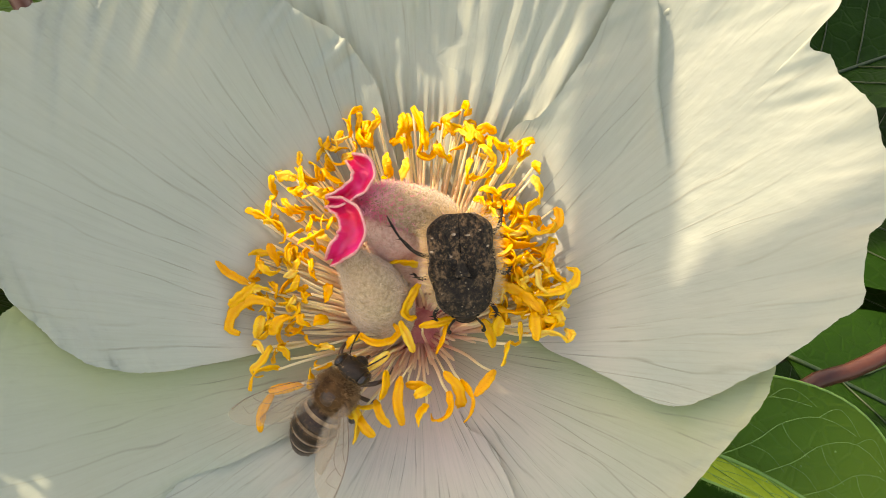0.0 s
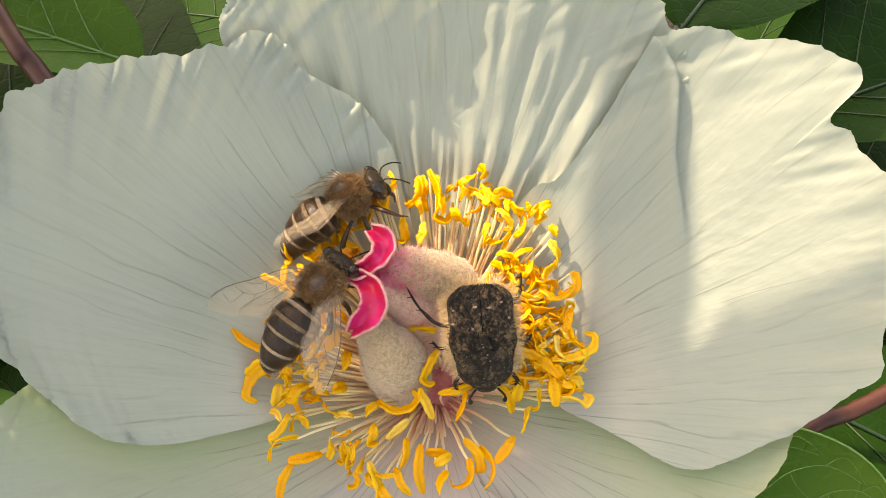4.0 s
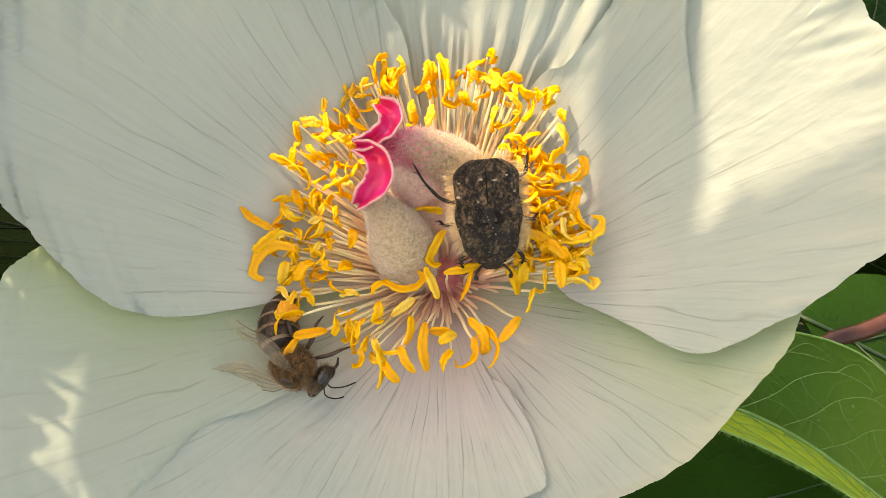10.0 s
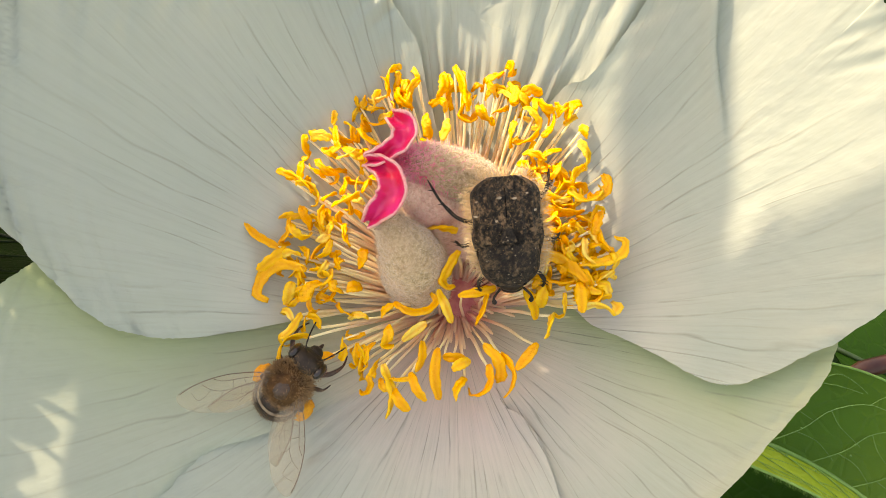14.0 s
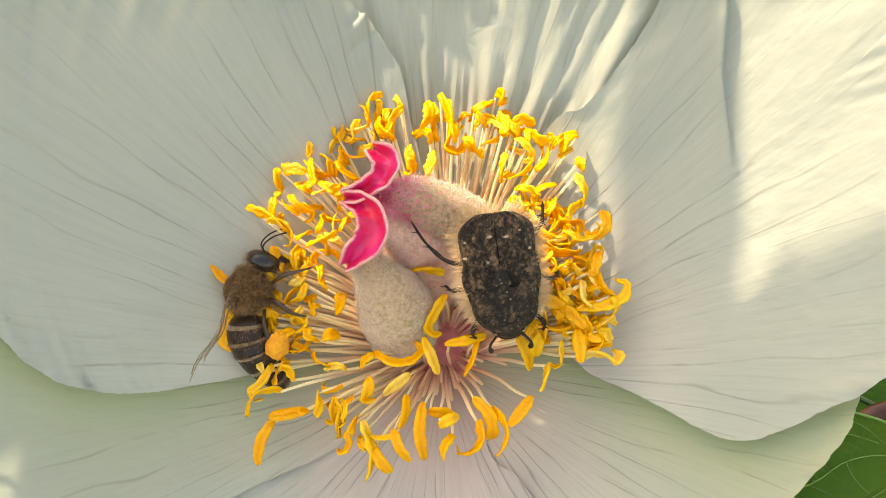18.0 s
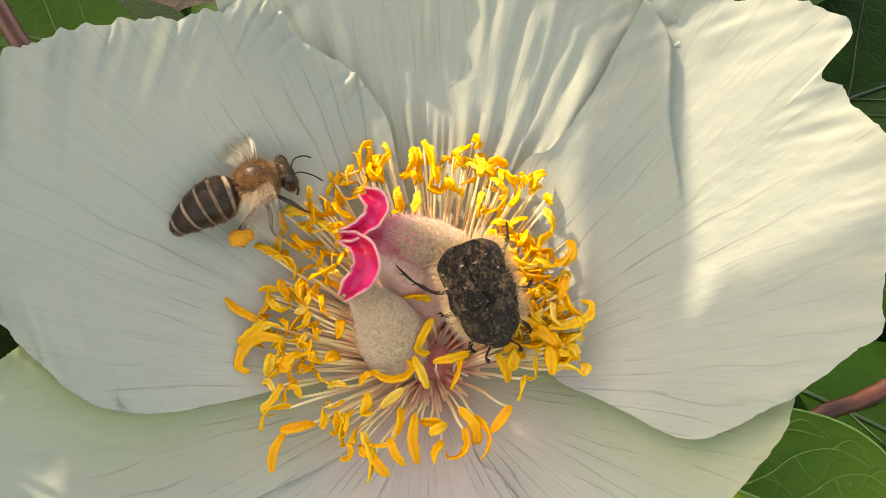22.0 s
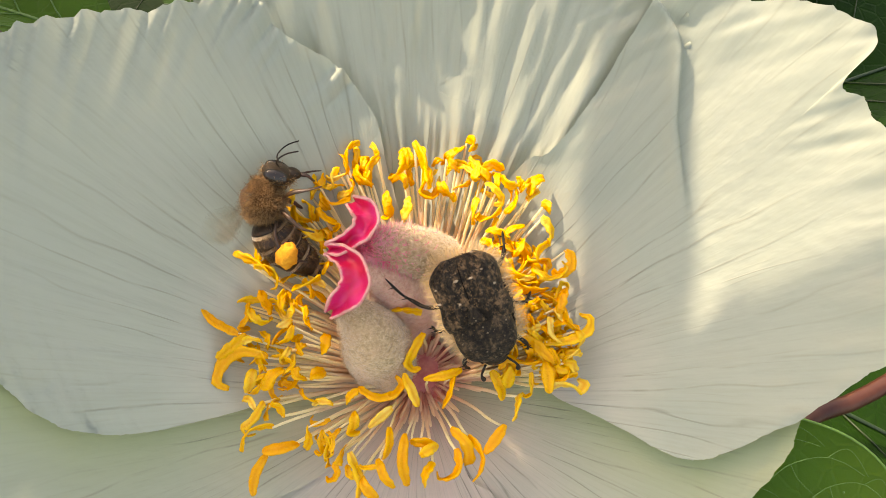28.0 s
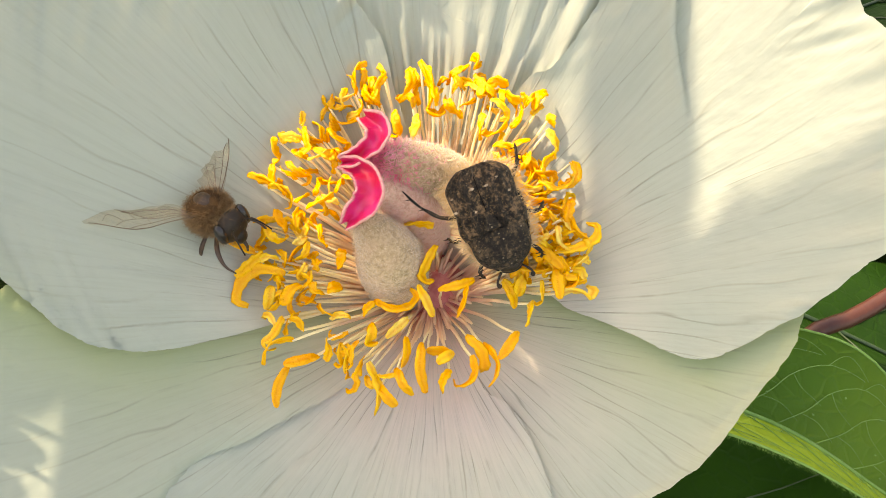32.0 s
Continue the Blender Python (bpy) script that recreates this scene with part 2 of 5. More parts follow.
def leaf_material(name, a, b, vein, through=0.3, netted=0.35, gloss=0.18):
    """Glossy leaf: UV x runs across from the midrib, y along it."""
    n = Nodes(name)
    uv = n.add("ShaderNodeUVMap", uv_map="petal")
    v = n.coords()
    big = n.noise(v, 60, 4.0)
    cell = n.add("ShaderNodeTexVoronoi", feature="DISTANCE_TO_EDGE")
    cell.inputs["Scale"].default_value = 330
    n.link(v, cell.inputs["Vector"])
    net = n.ramp(cell.outputs["Distance"], [(0.0, (1, 1, 1)), (0.1, (0, 0, 0))])
    tone = n.math("ADD", n.math("MULTIPLY", big, 0.7), n.math("MULTIPLY", n.random(), 0.3))
    col = n.mix(n.math("MULTIPLY", net, netted), n.ramp(tone, [(0.3, a), (0.7, b)]), vein)
    nm = n.bump(n.math("SUBTRACT", n.noise(v, 900, 3.0), n.math("MULTIPLY", net, 0.8)), 0.35, 0.0003)
    n.set(col, 0.5, nm, spec=gloss)
    return n.thin(n.mix(0.6, col, (0.35, 0.5, 0.06)), through, nm)


def wing_material():
    n = Nodes("wing membrane")
    clear = n.add("ShaderNodeBsdfTransparent")
    clear.inputs[0].default_value = (0.93, 0.9, 0.84, 1)
    n.set((0.55, 0.46, 0.34), 0.25, n.bump(n.noise(n.coords(), 900, 2.0), 0.5, 0.0002), spec=0.6)
    mx = n.add("ShaderNodeMixShader")
    mx.inputs[0].default_value = 0.18
    n.link(clear.outputs[0], mx.inputs[1])
    n.link(n.bsdf.outputs[0], mx.inputs[2])
    n.link(mx.outputs[0], n.out.inputs["Surface"])
    return n.mat


PETAL = petal_material("petal", 0.0)
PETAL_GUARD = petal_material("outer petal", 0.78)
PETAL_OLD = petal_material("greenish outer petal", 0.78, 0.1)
ANTHER = anther_material()
FILAMENT = filament_material()
CARPEL = felt_material("carpel felt", (0.28, 0.18, 0.06), (0.62, 0.46, 0.26), (0.56, 0.36, 0.22))
CARPEL_PINK = felt_material("pink carpel felt", (0.55, 0.27, 0.19), (0.78, 0.5, 0.37), (0.7, 0.33, 0.25))
HAIR_PALE = plain("pale hair", (0.56, 0.4, 0.25), (0.85, 0.7, 0.5), 600, 0.6, 0, spec=0.3)
STIGMA = stigma_material()
DISC = plain("receptacle", (0.4, 0.06, 0.06), (0.62, 0.22, 0.17), 900, 0.5)


def shell_material(name, light, specks):
    """Dull dark wing case: blackish, mottled brown, finely punctured, with a few pale scales."""
    n = Nodes(name)
    v = n.coords()
    fine = n.noise(v, 2600, 6.0, 0.7)
    lump = n.noise(v, 620, 5.0, 0.7)
    f = n.math("ADD", n.math("MULTIPLY", fine, 0.45), n.math("MULTIPLY", lump, 0.55))
    col = n.ramp(f, [(0.42, (0.01, 0.0075, 0.005)), (0.5, (0.034, 0.025, 0.016)), (0.6, light)])
    dot = n.add("ShaderNodeTexVoronoi")
    dot.inputs["Scale"].default_value = 2300
    n.link(v, dot.inputs["Vector"])
    speck = n.math("MULTIPLY", n.ramp(dot.outputs["Distance"], [(0.12, (1, 1, 1)), (0.26, (0, 0, 0))]), n.ramp(n.noise(v, 1100, 2.0), [(0.5, (0, 0, 0)), (0.62, (specks,) * 3)]))
    col = n.mix(speck, col, (0.5, 0.42, 0.3))
    return n.set(col, 0.5, n.bump(n.math("ADD", fine, n.math("MULTIPLY", lump, 1.2)), 1.0, 0.0009), spec=0.32)


SHELL = shell_material("beetle shell", (0.27, 0.17, 0.092), 0.35)
SHELL_DARK = shell_material("beetle thorax", (0.17, 0.115, 0.065), 0.7)
PINK_HAIR = plain("pink hair", (0.85, 0.07, 0.22), (0.95, 0.55, 0.58), 600, 0.6, 0, spec=0.3)
SPOT = plain("pale scale spot", (0.2, 0.14, 0.09), (0.45, 0.36, 0.25), 3000, 0.8)
BEETLE_HAIR = plain("beetle hair", (0.56, 0.36, 0.16), (0.82, 0.62, 0.36), 900, 0.6, 0, spec=0.3)
BLACK = plain("black cuticle", (0.008, 0.006, 0.004), (0.032, 0.022, 0.014), 1800, 0.4, 0.4, spec=0.2)
BACK_HAIR = plain("beetle back hair", (0.22, 0.14, 0.06), (0.5, 0.35, 0.17), 900, 0.6, 0, spec=0.2)
EYE = plain("compound eye", (0.006, 0.005, 0.005), (0.02, 0.014, 0.01), 5000, 0.16, 0.3)
FUZZ = plain("thorax fuzz", (0.035, 0.018, 0.008), (0.13, 0.065, 0.025), 1500, 0.9, 0.9, spec=0.1)
FUZZ_HAIR = plain("bee hair", (0.085, 0.047, 0.02), (0.42, 0.25, 0.115), 1500, 0.6, 0, spec=0.3)
BAND_HAIR = plain("band hair", (0.11, 0.06, 0.026), (0.3, 0.19, 0.095), 1500, 0.7, 0, spec=0.2)
BAND_DARK = plain("dark abdomen plate", (0.008, 0.005, 0.003), (0.04, 0.019, 0.008), 2200, 0.36, 0.5, spec=0.3)
BAND_PALE = plain("pale felt band", (0.13, 0.08, 0.04), (0.36, 0.25, 0.14), 2600, 0.8, 0.8, sheen=0.4)
LEG = plain("bee leg", (0.018, 0.009, 0.005), (0.08, 0.036, 0.014), 2600, 0.38, 0.5)
PLATE = plain("thorax plate", (0.02, 0.011, 0.006), (0.08, 0.042, 0.02), 2600, 0.35, 0.5, spec=0.4)
POLLEN = plain("packed pollen", (0.64, 0.22, 0.008), (0.82, 0.38, 0.025), 3500, 0.85, 0.8)
WING = wing_material()
VEIN = plain("wing vein", (0.05, 0.03, 0.015), (0.14, 0.08, 0.04), 900, 0.4, 0)
LEAF = leaf_material("leaf", (0.03, 0.1, 0.01), (0.06, 0.17, 0.018), (0.1, 0.22, 0.04), 0.35, 0.12)
LEAF_MID = plain("mid leaf rib", (0.07, 0.16, 0.025), (0.1, 0.21, 0.04), 700, 0.5, 0.2)
# near-black copies of leaf and rib: the gloom inside the bush put into their colour
LEAF_SHADED = leaf_material("shaded leaf", (0.004, 0.022, 0.002), (0.012, 0.045, 0.004), (0.016, 0.05, 0.008), 0.03, 0.15, 0.05)
RIB_SHADED = plain("shaded leaf rib", (0.008, 0.027, 0.005), (0.015, 0.042, 0.009), 700, 0.5, 0.2)
RIB = plain("leaf rib", (0.09, 0.22, 0.03), (0.17, 0.32, 0.06), 700, 0.5, 0.2)
FLECK = plain("dry scale", (0.09, 0.03, 0.012), (0.2, 0.07, 0.025), 900, 0.5, 0.4)
STEM_RED = plain("red stem", (0.045, 0.012, 0.009), (0.09, 0.03, 0.017), 300, 0.45, 0.2, spec=0.3)
STEM = plain("peony stem", (0.035, 0.022, 0.012), (0.04, 0.06, 0.018), 200, 0.45, 0.2)
SOIL = plain("garden soil", (0.01, 0.007, 0.005), (0.03, 0.02, 0.013), 60, 0.95, 1.0, 0.01)

# ---- mesh tools ----
def mesh(name, verts, faces, material, uvs=None, smooth=True):
    """A mesh from plain lists; uvs holds one pair for each vertex."""
    me = bpy.data.meshes.new(name)
    me.from_pydata([tuple(v) for v in verts], [], faces)
    if uvs is not None:
        layer = me.uv_layers.new(name="petal")
        idx = np.empty(len(me.loops), dtype=np.int32)
        me.loops.foreach_get("vertex_index", idx)
        layer.data.foreach_set("uv", np.asarray(uvs, dtype=np.float32)[idx].ravel())
    if smooth:
        me.polygons.foreach_set("use_smooth", np.ones(len(me.polygons), dtype=bool))
    me.materials.append(material)
    me.update()
    return me


def part(name, me, parent, label="", m=None):
    ob = new(name, me)
    ob.parent = parent
    if m is not None:
        ob.matrix_basis = m
    return tagged(ob, label) if label else ob


def smooth_line(points, count, closed=False):
    """Catmull-Rom through the points."""
    pts = [Vector(p) for p in points]
    n = len(pts)
    out = []
    for k in range(count):
        s = k / count * n if closed else k / (count - 1) * (n - 1)
        i = min(int(s), n - 1 if closed else n - 2)
        f = s - i
        if closed:
            a, b, c, d = (pts[(i + j) % n] for j in (-1, 0, 1, 2))
        else:
            a, b, c, d = (pts[min(max(i + j, 0), n - 1)] for j in (-1, 0, 1, 2))
        out.append(0.5 * ((2 * b) + (c - a) * f + (2 * a - 5 * b + 4 * c - d) * f * f + (3 * b - a - 3 * c + d) * f ** 3))
    return out


def tube(points, radii, sides=6, flat=1.0, up=(0, 0, 1), lobes=0.0, closed_ends=True, twist=0.0):
    """Verts, faces and uvs of a tube along points; flat squeezes it along up; lobes pinches it into two halves."""
    verts, faces, uvs = [], [], []
    n = len(points)
    pts = [Vector(p) for p in points]
    side = None
    for i, p in enumerate(pts):
        d = (pts[min(i + 1, n - 1)] - pts[max(i - 1, 0)]).normalized()
        if side is None:
            side = d.cross(Vector(up))
            if side.length < 1e-4:
                side = d.cross(Vector((1, 0.3, 0)))
        side = (side - d * side.dot(d)).normalized()
        if twist:
            side = Matrix.Rotation(twist / (n - 1), 3, d) @ side
        over = side.cross(d)
        r = radii[i] if hasattr(radii, "__len__") else radii
        for k in range(sides):
            a = 2 * math.pi * k / sides
            rr = r * (1 - lobes * abs(math.sin(a)) ** 3)
            verts.append(p + side * (rr * math.cos(a)) + over * (rr * flat * math.sin(a)))
            uvs.append((k / sides, i / (n - 1)))
    for i in range(n - 1):
        for k in range(sides):
            a, b = i * sides + k, i * sides + (k + 1) % sides
            faces.append((a, b, b + sides, a + sides))
    if closed_ends:
        faces.append(tuple(reversed(range(sides))))
        faces.append(tuple(range((n - 1) * sides, n * sides)))
    return verts, faces, uvs


def join(*pieces):
    verts, faces, uvs = [], [], []
    for v, f, u in pieces:
        o = len(verts)
        verts += list(v)
        uvs += list(u)
        faces += [tuple(i + o for i in face) for face in f]
    return verts, faces, uvs


def ball(center, radii, seg=16, rings=10, turn=None, wobble=0.0, seed=0):
    """An ellipsoid as verts, faces, uvs."""
    verts, faces, uvs = [], [], []
    c = Vector(center)
    for j in range(rings + 1):
        th = math.pi * j / rings
        for i in range(seg):
            ph = 2 * math.pi * i / seg
            v = Vector((radii[0] * math.cos(th), radii[1] * math.sin(th) * math.cos(ph), radii[2] * math.sin(th) * math.sin(ph)))
            if wobble:
                v *= 1 + wobble * noise.noise(v * (3.0 / max(radii)) + Vector((seed, 0, 0)))
            if turn is not None:
                v = turn @ v
            verts.append(c + v)
            uvs.append((i / seg, j / rings))
    for j in range(rings):
        for i in range(seg):
            a, b = j * seg + i, j * seg + (i + 1) % seg
            faces.append((a, a + seg, b + seg, b))
    return verts, faces, uvs


def hairs(spots, rng, length, width, droop=0.3):
    """Thin tapered blades from (point, direction) pairs."""
    verts, faces, uvs = [], [], []
    for p, d in spots:
        d = (Vector(d) + Vector((rng.uniform(-1, 1), rng.uniform(-1, 1), rng.uniform(-1, 1))) * droop).normalized()
        s = d.cross(Vector((rng.uniform(-1, 1), rng.uniform(-1, 1), rng.uniform(-1, 1)))).normalized() * width
        ln = length * rng.uniform(0.6, 1.2)
        o = len(verts)
        verts += [Vector(p) - s, Vector(p) + s, Vector(p) + d * ln * 0.6 + s * 0.6, Vector(p) + d * ln, Vector(p) + d * ln * 0.6 - s * 0.6]
        faces += [(o, o + 1, o + 2, o + 4), (o + 4, o + 2, o + 3)]
        uvs += [(0, 0)] * 5
    return verts, faces, uvs

# ---- the peony flower ----
FLOWER = pose(0, 0, 0.55, 15, 0, 0)
flower = new("peony_flower")
flower.matrix_basis = FLOWER
tagged(flower, "open single cream-white peony with golden stamens and pink stigmas", "flower")


def bowl(x, y):
    """Height of the open corolla over its base, in millimetres."""
    r, p = math.hypot(x, y), math.atan2(y, x)
    rise = 12.5 - 0.42 * math.cos(p) + 9.94 * math.sin(p) + 1.92 * math.cos(2 * p) - 0.58 * math.sin(2 * p)
    return rise * min((r / 40) ** 1.9, 2.2)


def ripples(x, y):
    """Soft radial pleats, shared by neighbouring petals."""
    r, p = math.hypot(x, y), math.atan2(y, x)
    grow = min(max((r - 10) / 25, 0), 1.3)
    a = noise.noise(Vector((math.cos(p) * 3.2, math.sin(p) * 3.2, r * 0.02))) * 1.5
    b = noise.noise(Vector((math.cos(p) * 9, math.sin(p) * 9, r * 0.035 + 7))) * 0.3
    return (a + b) * grow


def make_petal(outline, focus, layer, seed, rim=0.6, crinkle=0.5, label="", material=None, cover=None, pleat=0.0, roll=0.0, fold=None, lip=0.0):
    """One petal filled in from its outline (millimetres in the flower's plane) around an inner point."""
    around, across = 300, 50
    loop = smooth_line([(x, y, 0) for x, y in outline], around, closed=True)
    verts, faces, uvs = [], [], []
    fx, fy = focus
    facing = math.atan2(fy, fx)
    rows = [0.0] + [((j + 1) / across) ** 0.8 for j in range(across)]
    for j, v in enumerate(rows):
        for i, q in enumerate(loop):
            jag = 1 + 0.016 * noise.noise(Vector((i * 0.13, seed, 0))) + 0.006 * noise.noise(Vector((i * 0.8, seed, 3)))
            x, y = fx + (q.x - fx) * v * jag, fy + (q.y - fy) * v * jag
            r = math.hypot(x, y)
            p = (math.atan2(y, x) - facing + math.pi) % (2 * math.pi) - math.pi + facing
            lift = min(max((r - 5) / 14, 0), 1)
            edge = max(0, (v - 0.72) / 0.28) * min(max((r - 16) / 14, 0), 1)
            hid = min(max((y - cover(x) - 0.3) / 3, 0), 1) if cover else 0.0
            edge *= 1 - hid
            z = bowl(x, y) + ripples(x, y) + (layer - 1.2 * hid) * lift
            if pleat:
                z += pleat * lift * noise.noise(Vector((p * 17, r * 0.06, seed))) + 0.6 * pleat * lift * noise.noise(Vector((p * 34, r * 0.16, seed + 4)))
            z += edge * edge * rim * (noise.noise(Vector((x * 0.13, y * 0.13, seed * 5.0))) * 1.6 + 0.35 + noise.noise(Vector((x * 0.5, y * 0.5, seed))) * 0.5)
            z -= edge * edge * roll
            if fold:
                z += fold(x, y)
            z += lip * max(0, (v - 0.93) / 0.07) * min(max((r - 18) / 8, 0), 1) * (1 - hid) * (0.75 + 0.5 * noise.noise(Vector((p * 9, seed, 2))))
            z += 0.06 * lift * noise.noise(Vector((x * 0.9, y * 0.9, seed)))
            frill = (1 - hid) * max(0, (v - 0.6) / 0.4) * min(max((r - 24) / 12, 0), 1)
            z += frill * crinkle * (noise.noise(Vector((p * r * 0.42, r * 0.1, seed * 3.0))) + 0.35 * noise.noise(Vector((p * r * 1.1, r * 0.3, seed * 3.0))))
            verts.append((x * MM, y * MM, z * MM))
            uvs.append((p * 4.0 + seed * 0.37, r / 10))
            if j == 0:
                break
    for i in range(around):
        faces.append((0, 1 + i, 1 + (i + 1) % around))
    for j in range(across - 1):
        a = 1 + j * around
        for i in range(around):
            k = (i + 1) % around
            faces.append((a + i, a + around + i, a + around + k, a + k))
    me = mesh("petal", verts, faces, material or PETAL, uvs)
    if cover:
        # how near each place lies to the edge of the petal that covers this one; sets the painted shade
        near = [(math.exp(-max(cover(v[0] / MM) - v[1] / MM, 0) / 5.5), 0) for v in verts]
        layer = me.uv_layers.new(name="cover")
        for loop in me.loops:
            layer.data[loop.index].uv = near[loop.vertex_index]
    return part("petal", me, flower, label)


LEFT_PETAL = [(-3.7, 24.9), (-5.8, 28.7), (-8.3, 30.9), (-12.8, 32.2), (-14.3, 34.3), (-16.9, 35.1), (-20.3, 33.4), (-24.5, 32.2), (-29.1, 31.0), (-33.8, 28.9), (-37.2, 26.4), (-40.2, 22.8), (-44.5, 17.5), (-46.6, 11.7), (-44.5, 7.4), (-42.3, 5.4), (-39.4, 2.3), (-37.0, -0.9), (-33.9, -3.4), (-29.7, -4.4), (-25.4, -4.0), (-20.2, -2.7), (-10, 0), (0, 1), (2, 8), (-2, 18)]
LOW_LEFT_PETAL = [(-30, -1), (-37.3, 1.8), (-40.0, 1.2), (-42.6, -1.6), (-44.3, -5.1), (-46.0, -9.0), (-46.9, -13.3), (-45.5, -18.5), (-41.9, -23.2), (-39.1, -26.9), (-36.1, -27.0), (-33.5, -24.5), (-31.2, -22.3), (-27.9, -18.9), (-24.4, -15.1), (-20.0, -13.5), (-16.6, -11.7), (-9.5, -7.9), (0, 1), (-8, 1.5)]
LOW_PETAL = [(-21.3, -10.6), (-27.5, -16.6), (-31.7, -22.8), (-30.9, -27.7), (-23.0, -29.9), (-14.8, -29.6), (-6.0, -27.7), (1.8, -24.8), (7.8, -23.0), (10.5, -22.0), (11.1, -21.1), (10.9, -19.0), (9.2, -14.2), (7.4, -11.1), (4.6, -8.5), (3, 1), (-4, 1)]
LOW_RIGHT_PETAL = [(5.6, -10.4), (6.7, -17.8), (6.8, -24.6), (12.4, -24.6), (16.5, -23.4), (20.5, -21.9), (23.8, -20.1), (26.6, -17.9), (29.3, -15.0), (32.0, -12.0), (34.1, -9.4), (35.6, -7.0), (36.2, -4.1), (35.2, -1.5), (28.0, 2.0), (9, 4), (1, 4), (0, -1)]
RIGHT_PETAL = [(9.9, 21.3), (13.4, 22.9), (16.3, 25.7), (19.4, 29.9), (22.0, 33.8), (23.4, 34.4), (24.9, 34.6), (28.1, 34.2), (30.5, 33.2), (34.2, 31.7), (37.8, 29.2), (39.8, 26.8), (37.7, 24.2), (39.4, 22.8), (40.8, 20.5), (42.7, 17.4), (44.1, 13.4), (44.8, 10.7), (44.3, 7.8), (42.7, 6.1), (42.2, 0.6), (40.1, -1.2), (37.4, -3.3), (34.6, -5.2), (30.2, -7.2), (28.1, -7.9), (26.1, -7.9), (23.6, -6.8), (20.0, -4.5), (15.1, -1.7), (10.7, 1.2), (1, 1), (0, 8)]
TOP_PETAL = [(-11.0, 25.6), (-16.3, 29.9), (-20.5, 34.1), (-19.9, 37.0), (-18.5, 38.7), (-14.3, 39.9), (-4.4, 41.3), (7.0, 41.2), (16.9, 40.0), (22.2, 38.3), (24.0, 36.1), (25.9, 32.8), (26.2, 30.5), (26.0, 28.2), (24.5, 23.6), (21.5, 19.4), (13.5, 18.7), (4, 3), (-3, 3), (-8, 18)]


def lobe_fold(x, y):
    """The inner lobe of the broad petal stands proud along a rounded crease."""
    if y < 12 or y > 36:
        return 0.0
    crease = 27.2 - 1.7 * min(max((y - 15) / 9, 0), 1) - 2.9 * max(0, (y - 29.5) / 4.5) ** 2
    s = crease - x
    grow = min(max((y - 13) / 10, 0), 1)
    step = min(max(s / 0.5 + 0.5, 0), 1)
    return grow * (1.25 * step * step * (3 - 2 * step) * max(0.25, 1 - max(s, 0) / 14) + 0.35 * math.exp(-((s - 0.7) / 0.7) ** 2) - 0.5 * math.exp(-((s + 1.2) / 1.2) ** 2))


make_petal(TOP_PETAL, (2, 30), 0.3, 1, 0.9, 1.3, pleat=1.0)
make_petal(LOW_RIGHT_PETAL, (20, -10), -0.3, 2, 0.5, 0.6, "cream outer petal, greenish shade painted in beside its covering petal", PETAL_GUARD, lambda x: max(1.2 - 0.52 * (x - 10), -8.2 + 0.5 * max(x - 28, 0)), lip=1.0)
make_petal(LOW_PETAL, (-6, -17), 0.5, 3, 0.4, pleat=0.15)
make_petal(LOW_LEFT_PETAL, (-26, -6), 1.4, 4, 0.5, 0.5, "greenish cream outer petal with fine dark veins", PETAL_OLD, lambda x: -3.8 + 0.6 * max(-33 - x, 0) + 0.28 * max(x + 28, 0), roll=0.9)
make_petal(LEFT_PETAL, (-18, 14), 3.0, 5, 0.7, 1.25, pleat=0.1, roll=0.4)
make_petal(RIGHT_PETAL, (25, 14), 1.7, 6, 0.7, 0.9, fold=lobe_fold, lip=0.3)

# receptacle disc
part("receptacle", mesh("receptacle", *ball((0, 0.002, 0.0012), (0.0037, 0.0037, 0.0015), 24, 12, None, 0.2)[:2], DISC), flower, "crimson base of the stamens")


def make_carpel(line, width, material, seed, count):
    """A felted flask along a bent line (millimetres)."""
    rng = random.Random(seed)
    pts = [p * MM for p in smooth_line(line, 14)]
    prof = [0.7, 0.86, 0.97, 1.0, 1.0, 0.97, 0.92, 0.84, 0.73, 0.6, 0.48, 0.38, 0.3, 0.24]
    v, f, u = tube(pts, [width * MM * p for p in prof], 20)
    v = [q * 1 + Vector((1, 1, 1)) * 0.00012 * noise.noise(q * 700) for q in v]
    body = part("carpel", mesh("carpel", v, f, material, u), flower, "felted flask-shaped seed vessel")
    spots = []
    for _ in range(count):
        i, k = rng.randrange(1, 10 if seed == 2 else 13), rng.randrange(20)
        m = (k + 1) % 20
        q = v[i * 20 + k].lerp(v[i * 20 + m], rng.random()).lerp(v[min(i + 1, 13) * 20 + k].lerp(v[min(i + 1, 13) * 20 + m], rng.random()), rng.random())
        spots.append((q, (q - pts[i]).normalized()))
    if seed == 2:
        tip = []
        for _ in range(5200):
            i, k = max(12 - int(abs(rng.gauss(0, 2.6))), 5), rng.randrange(20)
            q = v[i * 20 + k].lerp(v[min(i + 1, 13) * 20 + (k + 1) % 20], rng.random())
            tip.append((q, (q - pts[i]).normalized()))
        part("neck_felt", mesh("neck_felt", *hairs(tip, rng, 0.0007, 0.000036, 0.9)[:2], PINK_HAIR), body, "rose-pink hair on the neck")
    part("felt", mesh("felt", *hairs(spots, rng, 0.00048, 0.00002, 1.0)[:2], HAIR_PALE), body, "short pale hair")
    return body


